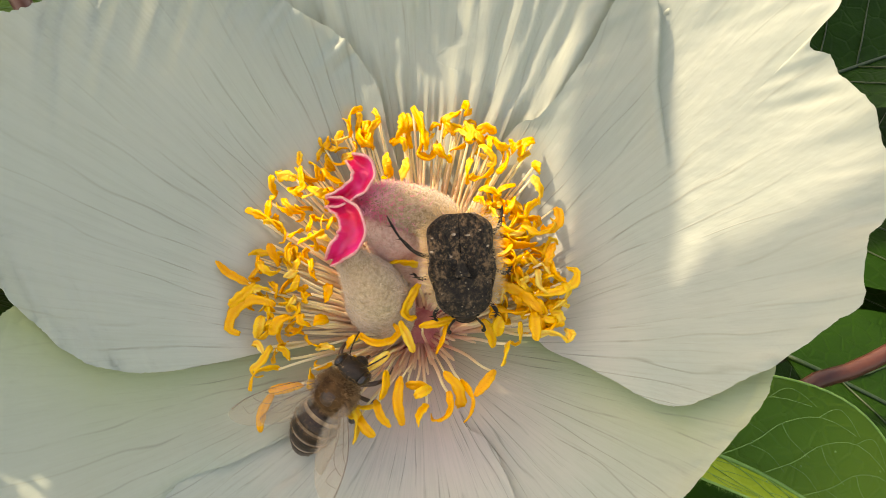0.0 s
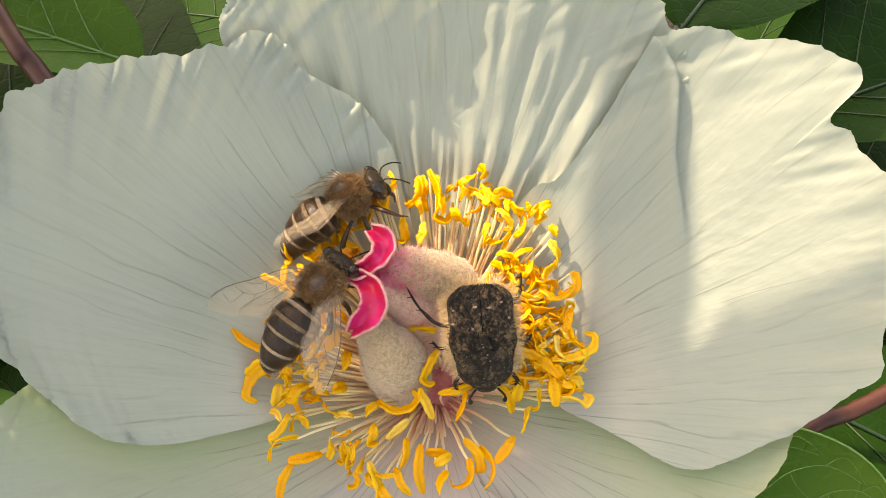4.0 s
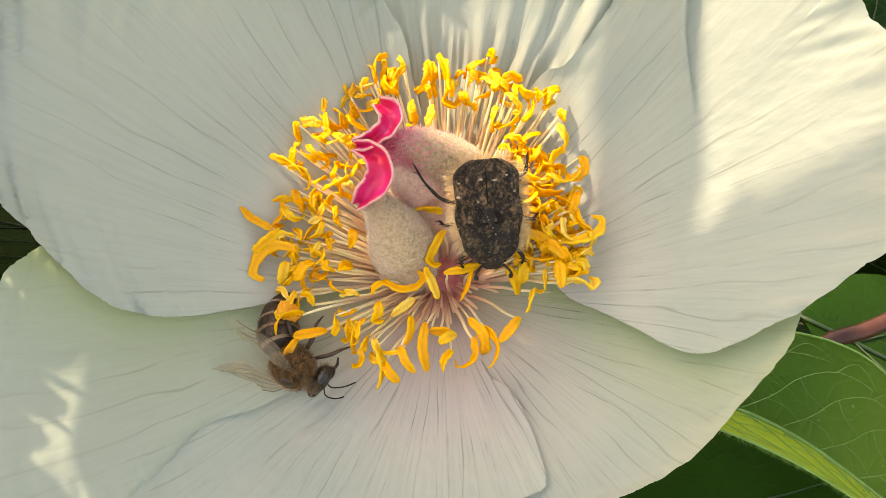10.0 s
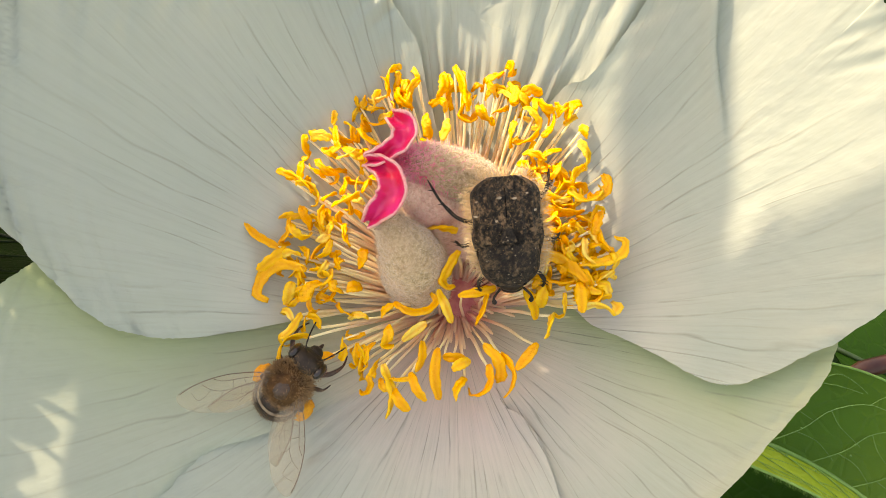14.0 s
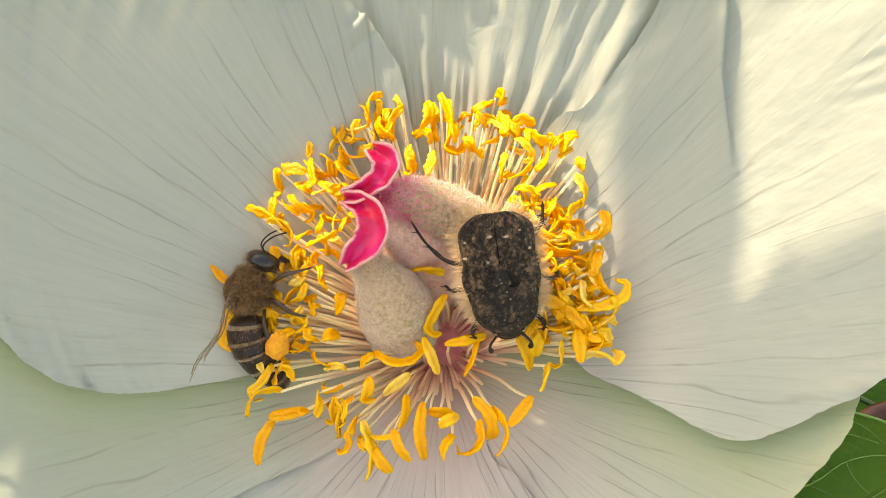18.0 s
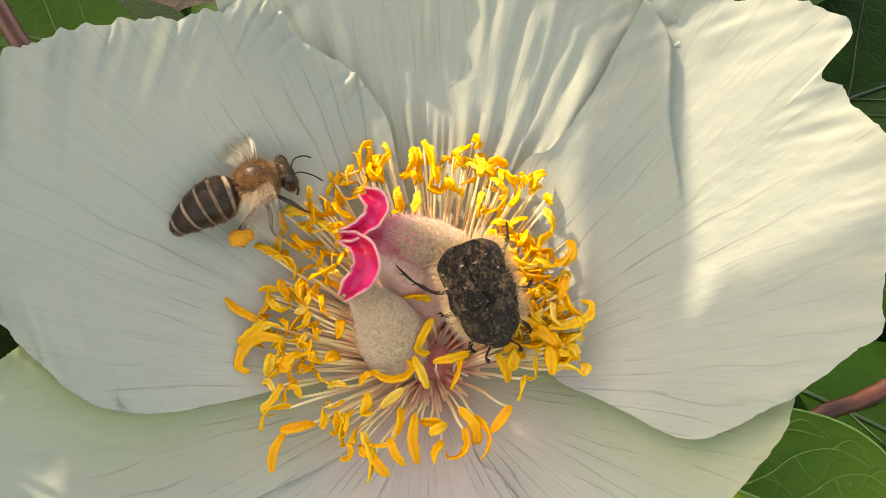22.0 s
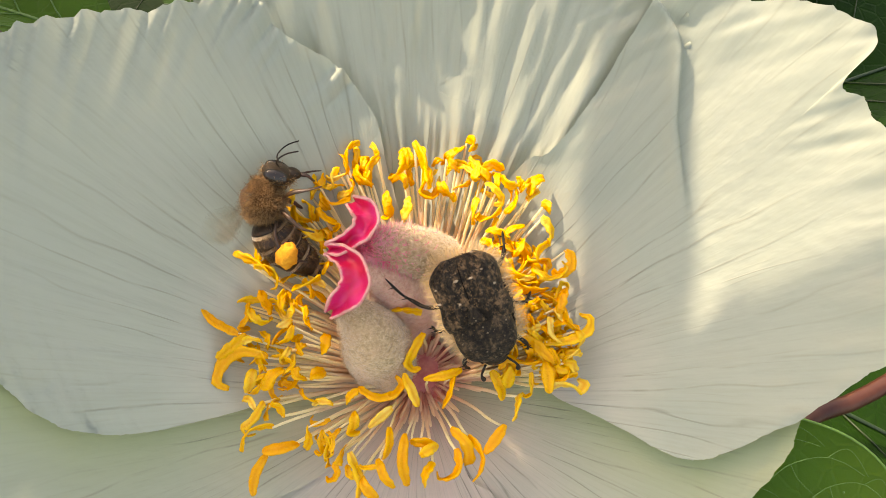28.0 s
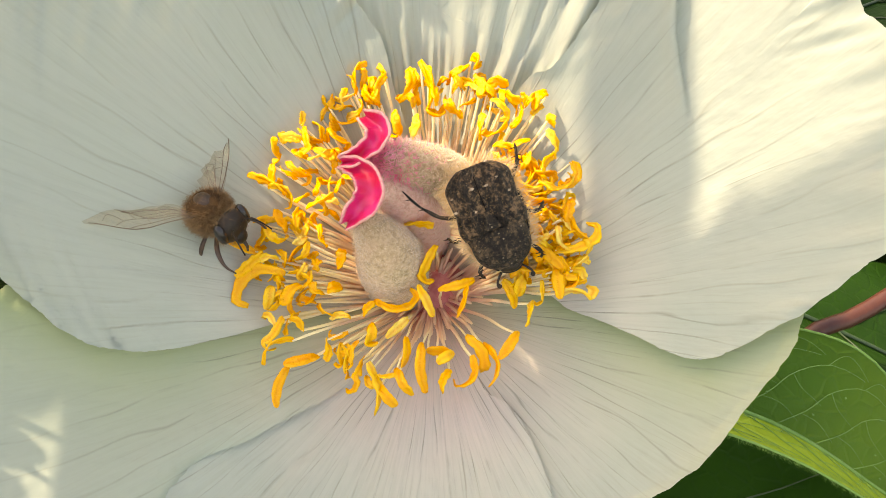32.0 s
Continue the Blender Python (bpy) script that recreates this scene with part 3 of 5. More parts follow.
carpel_low = make_carpel([(-3.6, 1.8, 0), (-4.2, 3.3, 5), (-4.8, 4.7, 9), (-6.3, 6.2, 12), (-7.2, 7.0, 13.6)], 3.7, CARPEL, 1, 5200)
carpel_top = make_carpel([(3.6, 10.4, 0.5), (2.3, 12.3, 6), (-1.1, 12.9, 10.6), (-4.4, 12.7, 13.4), (-6.4, 12.4, 14.6)], 3.15, CARPEL, 2, 7500)
make_carpel([(-0.6, 7, 0), (-1.4, 9, 5), (-2.6, 10.2, 8.6), (-4.6, 11, 11.6), (-6.6, 11.6, 13.8)], 3.5, CARPEL_PINK, 3, 3000)


def make_stigma(line, widths, parent, seed):
    """A wavy crest: a ribbon along a line, its rims thick and pale."""
    n, m = 30, 13
    mid = [p * MM for p in smooth_line(line, n)]
    wid = smooth_line([(w, 0, 0) for w in widths], n)
    verts, faces, uvs = [], [], []
    for i in range(n):
        d = (mid[min(i + 1, n - 1)] - mid[max(i - 1, 0)]).normalized()
        side = d.cross(Vector((-0.1, -0.35, 1))).normalized()
        over = side.cross(d)
        for k in range(m):
            s = k / (m - 1) * 2 - 1
            w = wid[i].x * MM * (1 + 0.06 * math.sin(i * 1.3 + seed) * (1 if s > 0 else -1))
            z = (1.0 * s * s + 0.12 * math.sin(i * 0.9 + seed + 2 * s)) * MM + 0.22 * MM * noise.noise(Vector((i * 0.35, s * 1.4, seed)))
            verts.append(mid[i] + side * (s * w) + over * z)
            uvs.append((abs(s), i / n))
    for i in range(n - 1):
        for k in range(m - 1):
            a = i * m + k
            faces.append((a, a + 1, a + m + 1, a + m))
    ob = part("stigma", mesh("stigma", verts, faces, STIGMA, uvs), parent, "crimson crested stigma with pale frilled rim")
    sol = ob.modifiers.new("thick", "SOLIDIFY")
    sol.thickness = 0.00025
    return ob


make_stigma([(-8.4, 12.2, 15.6), (-7.3, 12.3, 16.2), (-6.3, 12.8, 16.5), (-5.2, 13.8, 16.6), (-4.9, 15.2, 16.6), (-6.1, 16.5, 16)], [0.35, 0.65, 0.7, 0.95, 1.1, 0.4], carpel_top, 1)
make_stigma([(-8.4, 12.0, 15.6), (-7.5, 11.6, 16), (-6.6, 10.9, 16.4), (-5.9, 9.6, 16.6), (-6.1, 8.2, 16), (-7.3, 7.2, 15), (-8.3, 6.5, 13.8)], [0.35, 0.7, 0.9, 1.2, 1.25, 0.9, 0.3], carpel_low, 2)


# stamens: (x, y) where the anther joins its filament and (x, y) of its free end, in millimetres
STAMENS_TOP = [(-7.2, 21.9, -5.8, 24.1), (-11, 21.8, -9.2, 19.8), (-8.2, 21.6, -8.6, 19.8), (-7.1, 18.6, -9.5, 18.6), (-6.3, 21.9, -4.8, 19.8), (-3.9, 22.6, -4.7, 19.8), (-1.6, 23.4, -2.1, 20.9), (-0.3, 23.8, 0.3, 19.2), (0.5, 23.5, 0.9, 21.3), (1, 21.6, 1.2, 19.2), (-1.2, 18.3, -1.6, 16.5), (-3.3, 18.9, -2.8, 16.8), (2.3, 20.1, 3.2, 18.7), (3, 22.7, 4.5, 23.8), (5.1, 24.5, 5.7, 23.5), (5.3, 22.6, 5.6, 20.4), (6.7, 21.2, 8.7, 21.2), (7, 19.8, 8.5, 18.2), (8.5, 20.4, 10.1, 19.4), (10, 19.1, 8.7, 16.8), (-10, 17.4, -8.2, 16.2)]
STAMENS_RIGHT = [(6, 18.3, 5.6, 15.8), (8.3, 17.2, 6.4, 16.4), (13.2, 18, 13.5, 17), (12.9, 20.4, 11.4, 18.6), (12.6, 16.2, 13.4, 14), (10.6, 15.5, 8.5, 14.4), (13.1, 13.6, 11.8, 11.7), (6.3, 14.1, 7.4, 13), (7, 15, 9.1, 14), (15, 13, 14.5, 10.6), (9.9, 13.6, 11.2, 12.3), (8.5, 11.5, 11.6, 10.5), (11.6, 11.1, 14.5, 10.5), (9.3, 9.5, 13.1, 9.2), (14.6, 8.9, 13.9, 6.5), (10.5, 7.7, 11, 4.7), (14.2, 7.1, 16, 5), (12.7, 3.8, 16.9, 4.9), (13, 6, 13.9, 3.7), (15.6, 4.8, 15.9, 3.3)]
STAMENS_LOW_RIGHT = [(8.4, 4.5, 11.6, 3.4), (10.4, 4.2, 13.1, 1.8), (8.1, 2.5, 12.4, 1.9), (11.6, 3.1, 13, 1.4), (12.4, 1.6, 12.7, -1.3), (12.9, -0.6, 15.9, -1.1), (7, 0.8, 8.1, -1.8), (9, 1.1, 8.7, -0.6), (9.6, -1.5, 9.1, -3.8), (0.6, 0.4, 4.1, 1.3), (3.1, 0.5, 2.2, -2.1), (3.3, -6.6, 2.5, -9.2), (3, -4.6, 4.6, -7.8), (4.7, -5.4, 5, -9.5), (8.1, -4.4, 6.1, -6.9), (1, -7.8, 0.2, -10), (-1, -5.7, 1.4, -6.1)]
STAMENS_LOW = [(-6, -0.3, -2.4, -0.8), (-1.6, 0.7, -0.3, -2.3), (-6.4, -0.7, -7.4, -1.9), (-6.7, -2.8, -7, -4.5), (-3, -2.4, -5.2, -4.2), (-3.2, -4.4, -3.8, -7.3), (-1.6, -5.2, -1.4, -9.8), (-4.3, -7.4, -2.8, -10), (-7.1, -6.9, -6.8, -11.7), (-6, -8.9, -4.4, -10.9), (-11.2, -4.1, -11.4, -6.1), (-12.3, -5.6, -15.5, -6.2), (-15.1, -6.7, -16.4, -10.4), (-14.6, -4, -17.5, -6.2), (-15.7, -1.6, -17.6, -4), (-16.6, 1.5, -17.2, -0.5), (-10.8, 0.8, -9.5, 1.4), (-0.1, -6.9, 1.6, -6)]
STAMENS_LEFT = [(-15.4, 2.8, -20, 1.7), (-13.7, 1.5, -15.1, 0), (-17.4, 4.8, -20.1, 2.8), (-18.1, 5.2, -21.6, 7.7), (-17.3, 8, -18.1, 6.1), (-18.3, 13, -14.7, 10.7), (-16.3, 11.5, -14.4, 10.4), (-15.7, 16.7, -15.3, 14.9), (-13.1, 16.3, -15, 16.5), (-12.7, 17.8, -12.3, 15.5), (-16.1, 14.1, -16.4, 12.5), (-14.4, 14.2, -12.4, 12.8), (-15.7, 9.3, -14.9, 7.5), (-16.8, 7.6, -15.4, 6.2), (-11.8, 15.6, -10.1, 14.6), (-12.5, 9.5, -9.8, 10.5), (-11.6, 10.2, -10.7, 8.5), (-9.3, 4.8, -9.8, 3.2), (-2.9, 7.3, 0.2, 6.9), (0.2, 4.6, -1.3, 2), (-4.6, 9.4, -2.7, 8.9)]


def anther_height(x, y):
    return min(max(8.5 + 0.12 * y, 5.5), 12)


def make_stamen(x0, y0, x1, y1, rng, fat=1.0, low=0.0, curls=True):
    """A pale filament from the receptacle and a curled, grooved anther on its end."""
    a = Vector((x0, y0, anther_height(x0, y0) - low + rng.uniform(-0.5, 0.5)))
    b = Vector((x1, y1, anther_height(x1, y1) - low + rng.uniform(-0.8, 0.8)))
    turn = math.atan2(a.y - 3, a.x) + rng.uniform(-0.15, 0.15)
    root = Vector((5.2 * math.cos(turn), 3 + 5.6 * math.sin(turn), 1.4)) if a.y > 6 else Vector((3.0 * math.cos(turn), 1.5 + 2.4 * math.sin(turn), 1.2))
    out = Vector((a.x - root.x, a.y - root.y, 0))
    mid = root.lerp(a, 0.5) + Vector((rng.uniform(-0.3, 0.3), rng.uniform(-0.3, 0.3), 0.5)) - out * 0.02
    mid2 = root.lerp(a, 0.8) + Vector((rng.uniform(-0.15, 0.15), rng.uniform(-0.15, 0.15), 0.35))
    line = [p * MM for p in smooth_line([root, mid, mid2, a], 11)]
    thick = rng.uniform(0.12, 0.19)
    v, f, u = tube(line, [thick * MM * (1.25 - 0.5 * i / 10) for i in range(11)], 6)
    fil = part("stamen", mesh("filament", v, f, FILAMENT, u), flower)
    d = b - a
    size = d.length
    side = Vector((-d.y, d.x, 0)).normalized()
    bend = rng.uniform(-0.3, 0.3) * size * (1.0 if curls else 0.35)
    hump = rng.uniform(0.1, 0.7)
    pts = [a - d * 0.08, a + d * 0.16 + side * bend * 0.5 + Vector((0, 0, hump)), a + d * 0.5 + side * bend + Vector((0, 0, hump * 1.2)), a + d * 0.82 + side * bend * 0.6 + Vector((0, 0, hump * 0.6)), b]
    style = rng.random() if curls else 1.0
    if style < 0.42:
        # the free end curls over
        hand = rng.choice((-1, 1))
        pts += [b + d * 0.1 + side * hand * 0.24 * size + Vector((0, 0, -0.2)), b - d * 0.1 + side * hand * 0.42 * size + Vector((0, 0, -0.5))]
    elif style < 0.58:
        pts += [b + Vector((0, 0, -0.7)), b - d * 0.18 + Vector((0, 0, -1.1))]
    n = 17
    line = [p * MM for p in smooth_line(pts, n)]
    r = fat * (rng.uniform(0.43, 0.62) if curls else rng.uniform(0.46, 0.66))
    phase = rng.uniform(0, 6)
    radii = [r * MM * (math.sin(math.pi * min(max((i + 0.55) / (n + 0.1), 0), 1)) ** (0.38 if curls else 0.55)) * (1 + (0.13 if curls else 0.05) * math.sin(i * 1.7 + phase)) for i in range(n)]
    v, f, u = tube(line, radii, 16, flat=rng.uniform(0.35, 0.6), up=(rng.uniform(-0.7, 0.7), rng.uniform(-0.7, 0.7), 1), lobes=0.72, twist=rng.uniform(-3, 3) if curls else rng.uniform(-0.8, 0.8))
    v = [q + Vector((1, 1, 1)) * ((0.00013 if curls else 0.00008) * noise.noise(q * 1700)) for q in v]
    part("anther", mesh("anther", v, f, ANTHER, u), fil)


rng = random.Random(5)
for some in (STAMENS_TOP, STAMENS_RIGHT, STAMENS_LOW_RIGHT, STAMENS_LOW, STAMENS_LEFT):
    for row in some:
        plump = some is STAMENS_LOW or (some in (STAMENS_LEFT, STAMENS_LOW_RIGHT) and row[1] < 6)
        make_stamen(*row, rng, 1.05 if plump else 1.0, 0.0, not plump or rng.random() < 0.4)
# stamens that fill the ring behind and between those: mostly at its back and right
for begin, end, count, near, far in ((48, 132, 44, 16.8, 20.3), (-15, 55, 155, 7.8, 14.6), (125, 205, 62, 11, 17.5), (205, 250, 12, 9, 14)):
    for k in range(count):
        turn = radians(rng.uniform(begin, end))
        reach = rng.uniform(near, far)
        x, y = reach * math.cos(turn), 3 + reach * math.sin(turn)
        away = turn + rng.uniform(-1.4, 1.4)
        ln = rng.uniform(1.1, 2.4)
        make_stamen(x, y, x + ln * math.cos(away), y + ln * math.sin(away), rng, 0.72, rng.uniform(0.0, 1.6))
# bare young filaments crowded on the receptacle
for k in range(84):
    turn, reach = rng.uniform(0, 2 * math.pi), rng.uniform(3.5, 7.0)
    a = Vector((1.6 * math.cos(turn), 1.5 + 1.6 * math.sin(turn), 1.8))
    b = Vector((reach * math.cos(turn), 1.5 + reach * math.sin(turn), rng.uniform(2.2, 4.2)))
    line = [p * MM for p in smooth_line([a, a.lerp(b, 0.5) + Vector((0, 0, 0.5)), b], 9)]
    v, f, u = tube(line, [0.17 * MM] * 8 + [0.1 * MM], 6)
    part("filament", mesh("filament", v, f, FILAMENT, [(x, y * 0.4) for x, y in u]), flower, "pink-flushed bare filament")
# stalk under the flower
part("stalk", mesh("stalk", *tube(smooth_line([(0, 0, -0.002), (0.004, 0.01, -0.12), (0.01, 0.06, -0.33), (0.012, 0.14, -0.612)], 16), 0.0032, 10)[:2], STEM), flower, "smooth reddish-green stalk")

# a dry brown scale caught on the filaments
fleck = new("dry_scale", mesh("dry_scale", *ball((0, 0, 0), (0.0009, 0.00026, 0.00012), 14, 8, None, 0.25)[:2], FLECK))
fleck.matrix_basis = FLOWER @ Matrix.Translation((-0.0145, 0.0035, 0.0068)) @ Euler((0, 0.1, 0.05)).to_matrix().to_4x4()
tagged(fleck, "tiny dry brown bud scale caught on the pale filaments", "bud scale")

# ---- the beetle: head along +x, back along +z, millimetres ----
def make_beetle():
    rng = random.Random(21)
    beetle = new("flower_beetle")
    tagged(beetle, "dark brown hairy flower beetle with small pale spots, feeding", "beetle")

    def shell(x0, x1, half, top, wrap, n=34, m=32, gap=0.0, side=0, shoulder=2.4):
        """A domed shell between x0 and x1; half(s) and top(s) give its outline along it."""
        verts, faces, uvs = [], [], []
        for i in range(n):
            s = i / (n - 1)
            for k in range(m):
                q = k / (m - 1)
                a = (q * 2 - 1) * wrap if side == 0 else (q * wrap if side > 0 else -q * wrap)
                w, t = half(s), top(s)
                y = w * math.copysign(abs(math.sin(a)) ** 0.8, a) + (gap if side > 0 else -gap if side < 0 else 0)
                z = t * (max(math.cos(a), 0) ** (1 / shoulder) if a * a < 2.46 else -0.35 * (abs(a) - 1.57))
                if side:
                    across = abs(y) / max(w, 0.1)
                    z += 0.3 * math.exp(-((across - 0.42) / 0.07) ** 2) + 0.24 * math.exp(-((across - 0.74) / 0.06) ** 2) + 0.14 * math.exp(-((across - 0.03) / 0.05) ** 2) - 0.12 * math.exp(-((across - 0.14) / 0.06) ** 2)
                z += 0.1 * noise.noise(Vector((x0 + s * 2.2, y * 1.5, z)) * 1.5) + 0.06 * noise.noise(Vector((x0 + s * 7, y, z)) * 4)
                verts.append(Vector((x0 + (x1 - x0) * s, y, z)) * MM)
                uvs.append((q, s))
        for i in range(n - 1):
            for k in range(m - 1):
                a = i * m + k
                faces.append((a, a + 1, a + m + 1, a + m) if side >= 0 else (a, a + m, a + m + 1, a + 1))
        return verts, faces, uvs

    half_wing = lambda s: 3.4 * (1 + 0.07 * math.exp(-((s - 0.85) / 0.12) ** 2)) * (1 - 0.75 * max(0.0, 0.86 - s * 3.0) ** 2.2) * (1.0 - 0.06 * s) * (1 - 0.025 * math.exp(-((s - 0.6) / 0.1) ** 2))
    top_wing = lambda s: 2.5 * (1 - 0.3 * math.exp((s - 1) / 0.05)) * (1 - max(0.0, 0.75 - s * 1.8) ** 2) * (1 - 0.08 * s * s)
    for side in (1, -1):
        el = part("wing_case", mesh("wing_case", *shell(-5.6, 1.2, half_wing, top_wing, 1.75, gap=0.04, side=side)[:2], SHELL), beetle)
        for x, y in ((-5.2, 1.3), (-3.7, 2.3), (-3.6, 0.9), (-1.9, 3.0), (-1.2, 1.4)):
            x, y = x + rng.uniform(-0.45, 0.45), (y + rng.uniform(-0.35, 0.35)) * side
            s = (x + 5.6) / 6.9
            c = min(abs(y) / half_wing(s), 0.98)
            a = math.asin(c ** 1.25)
            z = top_wing(s) * math.cos(a) ** (1 / 2.4)
            part("spot", mesh("spot", *ball(Vector((x, y, z)) * MM, (0.13 * MM, 0.36 * rng.uniform(0.4, 1.2) * MM, 0.06 * MM), 10, 6, None, 0.4, x)[:2], SPOT), el, "cream scale spot")
    part("scutellum", mesh("scutellum", *tube(smooth_line([(-0.0011, 0, 0.00245), (-0.0003, 0, 0.00252), (0.0008, 0, 0.0024)], 8), [0.0001 + 0.00012 * i for i in range(8)], 10, flat=0.16)[:2], SHELL_DARK), beetle, "pointed shield between the wing cases")
    pron = part("pronotum", mesh("pronotum", *shell(0.7, 4.9, lambda s: 2.95 * (1 - 0.35 * abs(s - 0.35) ** 2.0 - 0.42 * s ** 6), lambda s: 2.35 * (1 - 0.22 * math.exp(-s / 0.07) - 0.12 * s - 0.5 * s ** 5), 1.75)[:2], SHELL_DARK), beetle, "dark pitted neck shield")
    head = part("head", mesh("head", *join(ball((0.0046, 0, 0.0002), (0.0009, 0.0013, 0.0007), 16, 10, None, 0.1), ball((0.0052, 0, -0.0003), (0.0005, 0.0011, 0.0004), 12, 8))[:2], BLACK), beetle)
    for side in (1, -1):
        part("eye", mesh("eye", *ball((0.0046, side * 0.00125, 0.0005), (0.0004, 0.0003, 0.0004), 10, 8)[:2], EYE), head)
        part("antenna", mesh("antenna", *tube(smooth_line([(0.0052, side * 0.0011, 0.0003), (0.006, side * 0.0018, 0.0006), (0.0066, side * 0.0017, 0.0004)], 8), [0.00012] * 5 + [0.00022, 0.00026, 0.00016], 6)[:2], BLACK), head)
    part("underside", mesh("underside", *ball((-0.0005, 0, -0.0005), (0.0052, 0.0036, 0.0016), 20, 12)[:2], BLACK), beetle)

    def leg(points, thick, name="leg"):
        pts = smooth_line([Vector(p) * MM for p in points], 14)
        rad = [thick * MM * (1.0 - 0.055 * i + 0.12 * math.sin(i * 1.3)) for i in range(14)]
        spines = [tube([pts[i], pts[i] + Vector((0.25, 0.4, 0.5)) * MM], [0.09 * MM, 0.02 * MM], 5) for i in (5, 7, 9)] + [tube([pts[i], pts[i] + Vector((-0.1, -0.55, 0.35)) * MM], [0.09 * MM, 0.02 * MM], 5) for i in (8, 11)]
        part(name, mesh(name, *join(tube(pts, rad, 7), *spines)[:2], BLACK), beetle, "thin black spiny leg")

    leg([(-1.2, -2.8, -0.4), (-1.9, -4.6, 0.2), (-2.9, -5.6, 0.2), (-4.0, -6.4, 0.5), (-5.9, -7.3, 0.6)], 0.27)
    leg([(-2.6, 2.6, -0.4), (-4.0, 4.0, -0.4), (-5.0, 4.4, -1.2), (-6.2, 4.6, -2.2)], 0.3)
    leg([(0.3, 3.0, -0.6), (0.8, 4.4, -0.4), (0.2, 5.2, -1.6)], 0.28)
    leg([(0.3, -3.0, -0.6), (0.8, -4.4, -0.4), (0.2, -5.2, -1.6)], 0.28)
    leg([(3.2, 2.2, -0.5), (4.6, 3.2, -0.4), (5.4, 3.0, -1.2)], 0.3)
    leg([(3.2, -2.2, -0.5), (4.6, -3.2, -0.4), (5.4, -3.0, -1.2)], 0.3)
    fringe, over = [], []
    for _ in range(1500):
        s = rng.uniform(0.02, 1)
        side = rng.choice((1, -1))
        x = -5.6 + 9.6 * s
        w = half_wing(min(1, (x + 5.6) / 6.9)) if x < 1.3 else 3.35 * (1 - 0.42 * ((x - 1.2) / 3.1) ** 2)
        fringe.append((Vector((x, side * w * rng.uniform(0.93, 1.0), rng.uniform(-0.9, 0.5))) * MM, (rng.uniform(-0.5, 0.2), side, 0.1)))
    for _ in range(260):
        a = rng.uniform(-1.2, 1.2)
        fringe.append((Vector((-5.5, 2.4 * math.sin(a), rng.uniform(-0.5, 0.8))) * MM, (-1, 0.4 * math.sin(a), 0.1)))
    part("side_hair", mesh("side_hair", *hairs(fringe, rng, 0.0014, 0.000022, 0.5)[:2], BEETLE_HAIR), beetle, "long straw-coloured fringe of hair")
    for _ in range(500):
        x, c = rng.uniform(-5.2, 4.2), rng.uniform(-0.97, 0.97)
        a = math.asin(math.copysign(abs(c) ** 1.25, c))
        if x < 1.3:
            w, t = half_wing((x + 5.6) / 6.9), top_wing((x + 5.6) / 6.9)
        else:
            q = ((x - 1.2) / 3.1) ** 2
            w, t = 3.35 * (1 - 0.42 * q), 2.25 * (1 - 0.38 * q)
        over.append((Vector((x, w * c, t * math.cos(a) ** (1 / 2.4))) * MM, (-0.6, c * 0.6, 0.9)))
    part("back_hair", mesh("back_hair", *hairs(over, rng, 0.00028, 0.000016, 0.8)[:2], BACK_HAIR), beetle, "sparse short hair")
    return beetle


beetle = make_beetle()

# ---- honeybees: head along +x, back along +z, millimetres ----
WING_ROOTS = {}
ABDOMENS = {}


def make_wing(name, outline, veins, length, bee, side):
    """A clear wing with its root at the origin, pointing along +y (mirrored for the other side)."""
    loop = smooth_line([(x, y, 0) for x, y in outline], 40, closed=True)
    cx = sum((p.x for p in loop), 0.0) / 40
    cy = sum((p.y for p in loop), 0.0) / 40
    verts = [Vector((cx, cy * side, 0)) * length * MM]
    faces, uvs = [], [(0, 0)]
    for j in (0.5, 1.0):
        for p in loop:
            x, y = cx + (p.x - cx) * j, cy + (p.y - cy) * j
            verts.append(Vector((x, y * side, 0.035 * math.sin(y * 9) + 0.05 * x)) * length * MM)
            uvs.append((x, y))
    for i in range(40):
        k = (i + 1) % 40
        faces.append((0, 1 + i, 1 + k))
        faces.append((1 + i, 41 + i, 41 + k, 1 + k))
    wing = part(name, mesh(name, verts, faces, WING, uvs), bee, "clear veined wing")
    lines = [tube([Vector((p.x, p.y * side, 0.035 * math.sin(p.y * 9) + 0.05 * p.x + 0.004)) * length * MM for p in smooth_line([(x, y, 0) for x, y in line], 10)], [w * 0.5 * MM] * 10, 5) for line, w in veins]
    for line in lines:
        part("wing_vein", mesh("wing_vein", *line[:2], VEIN), wing)
    return wing


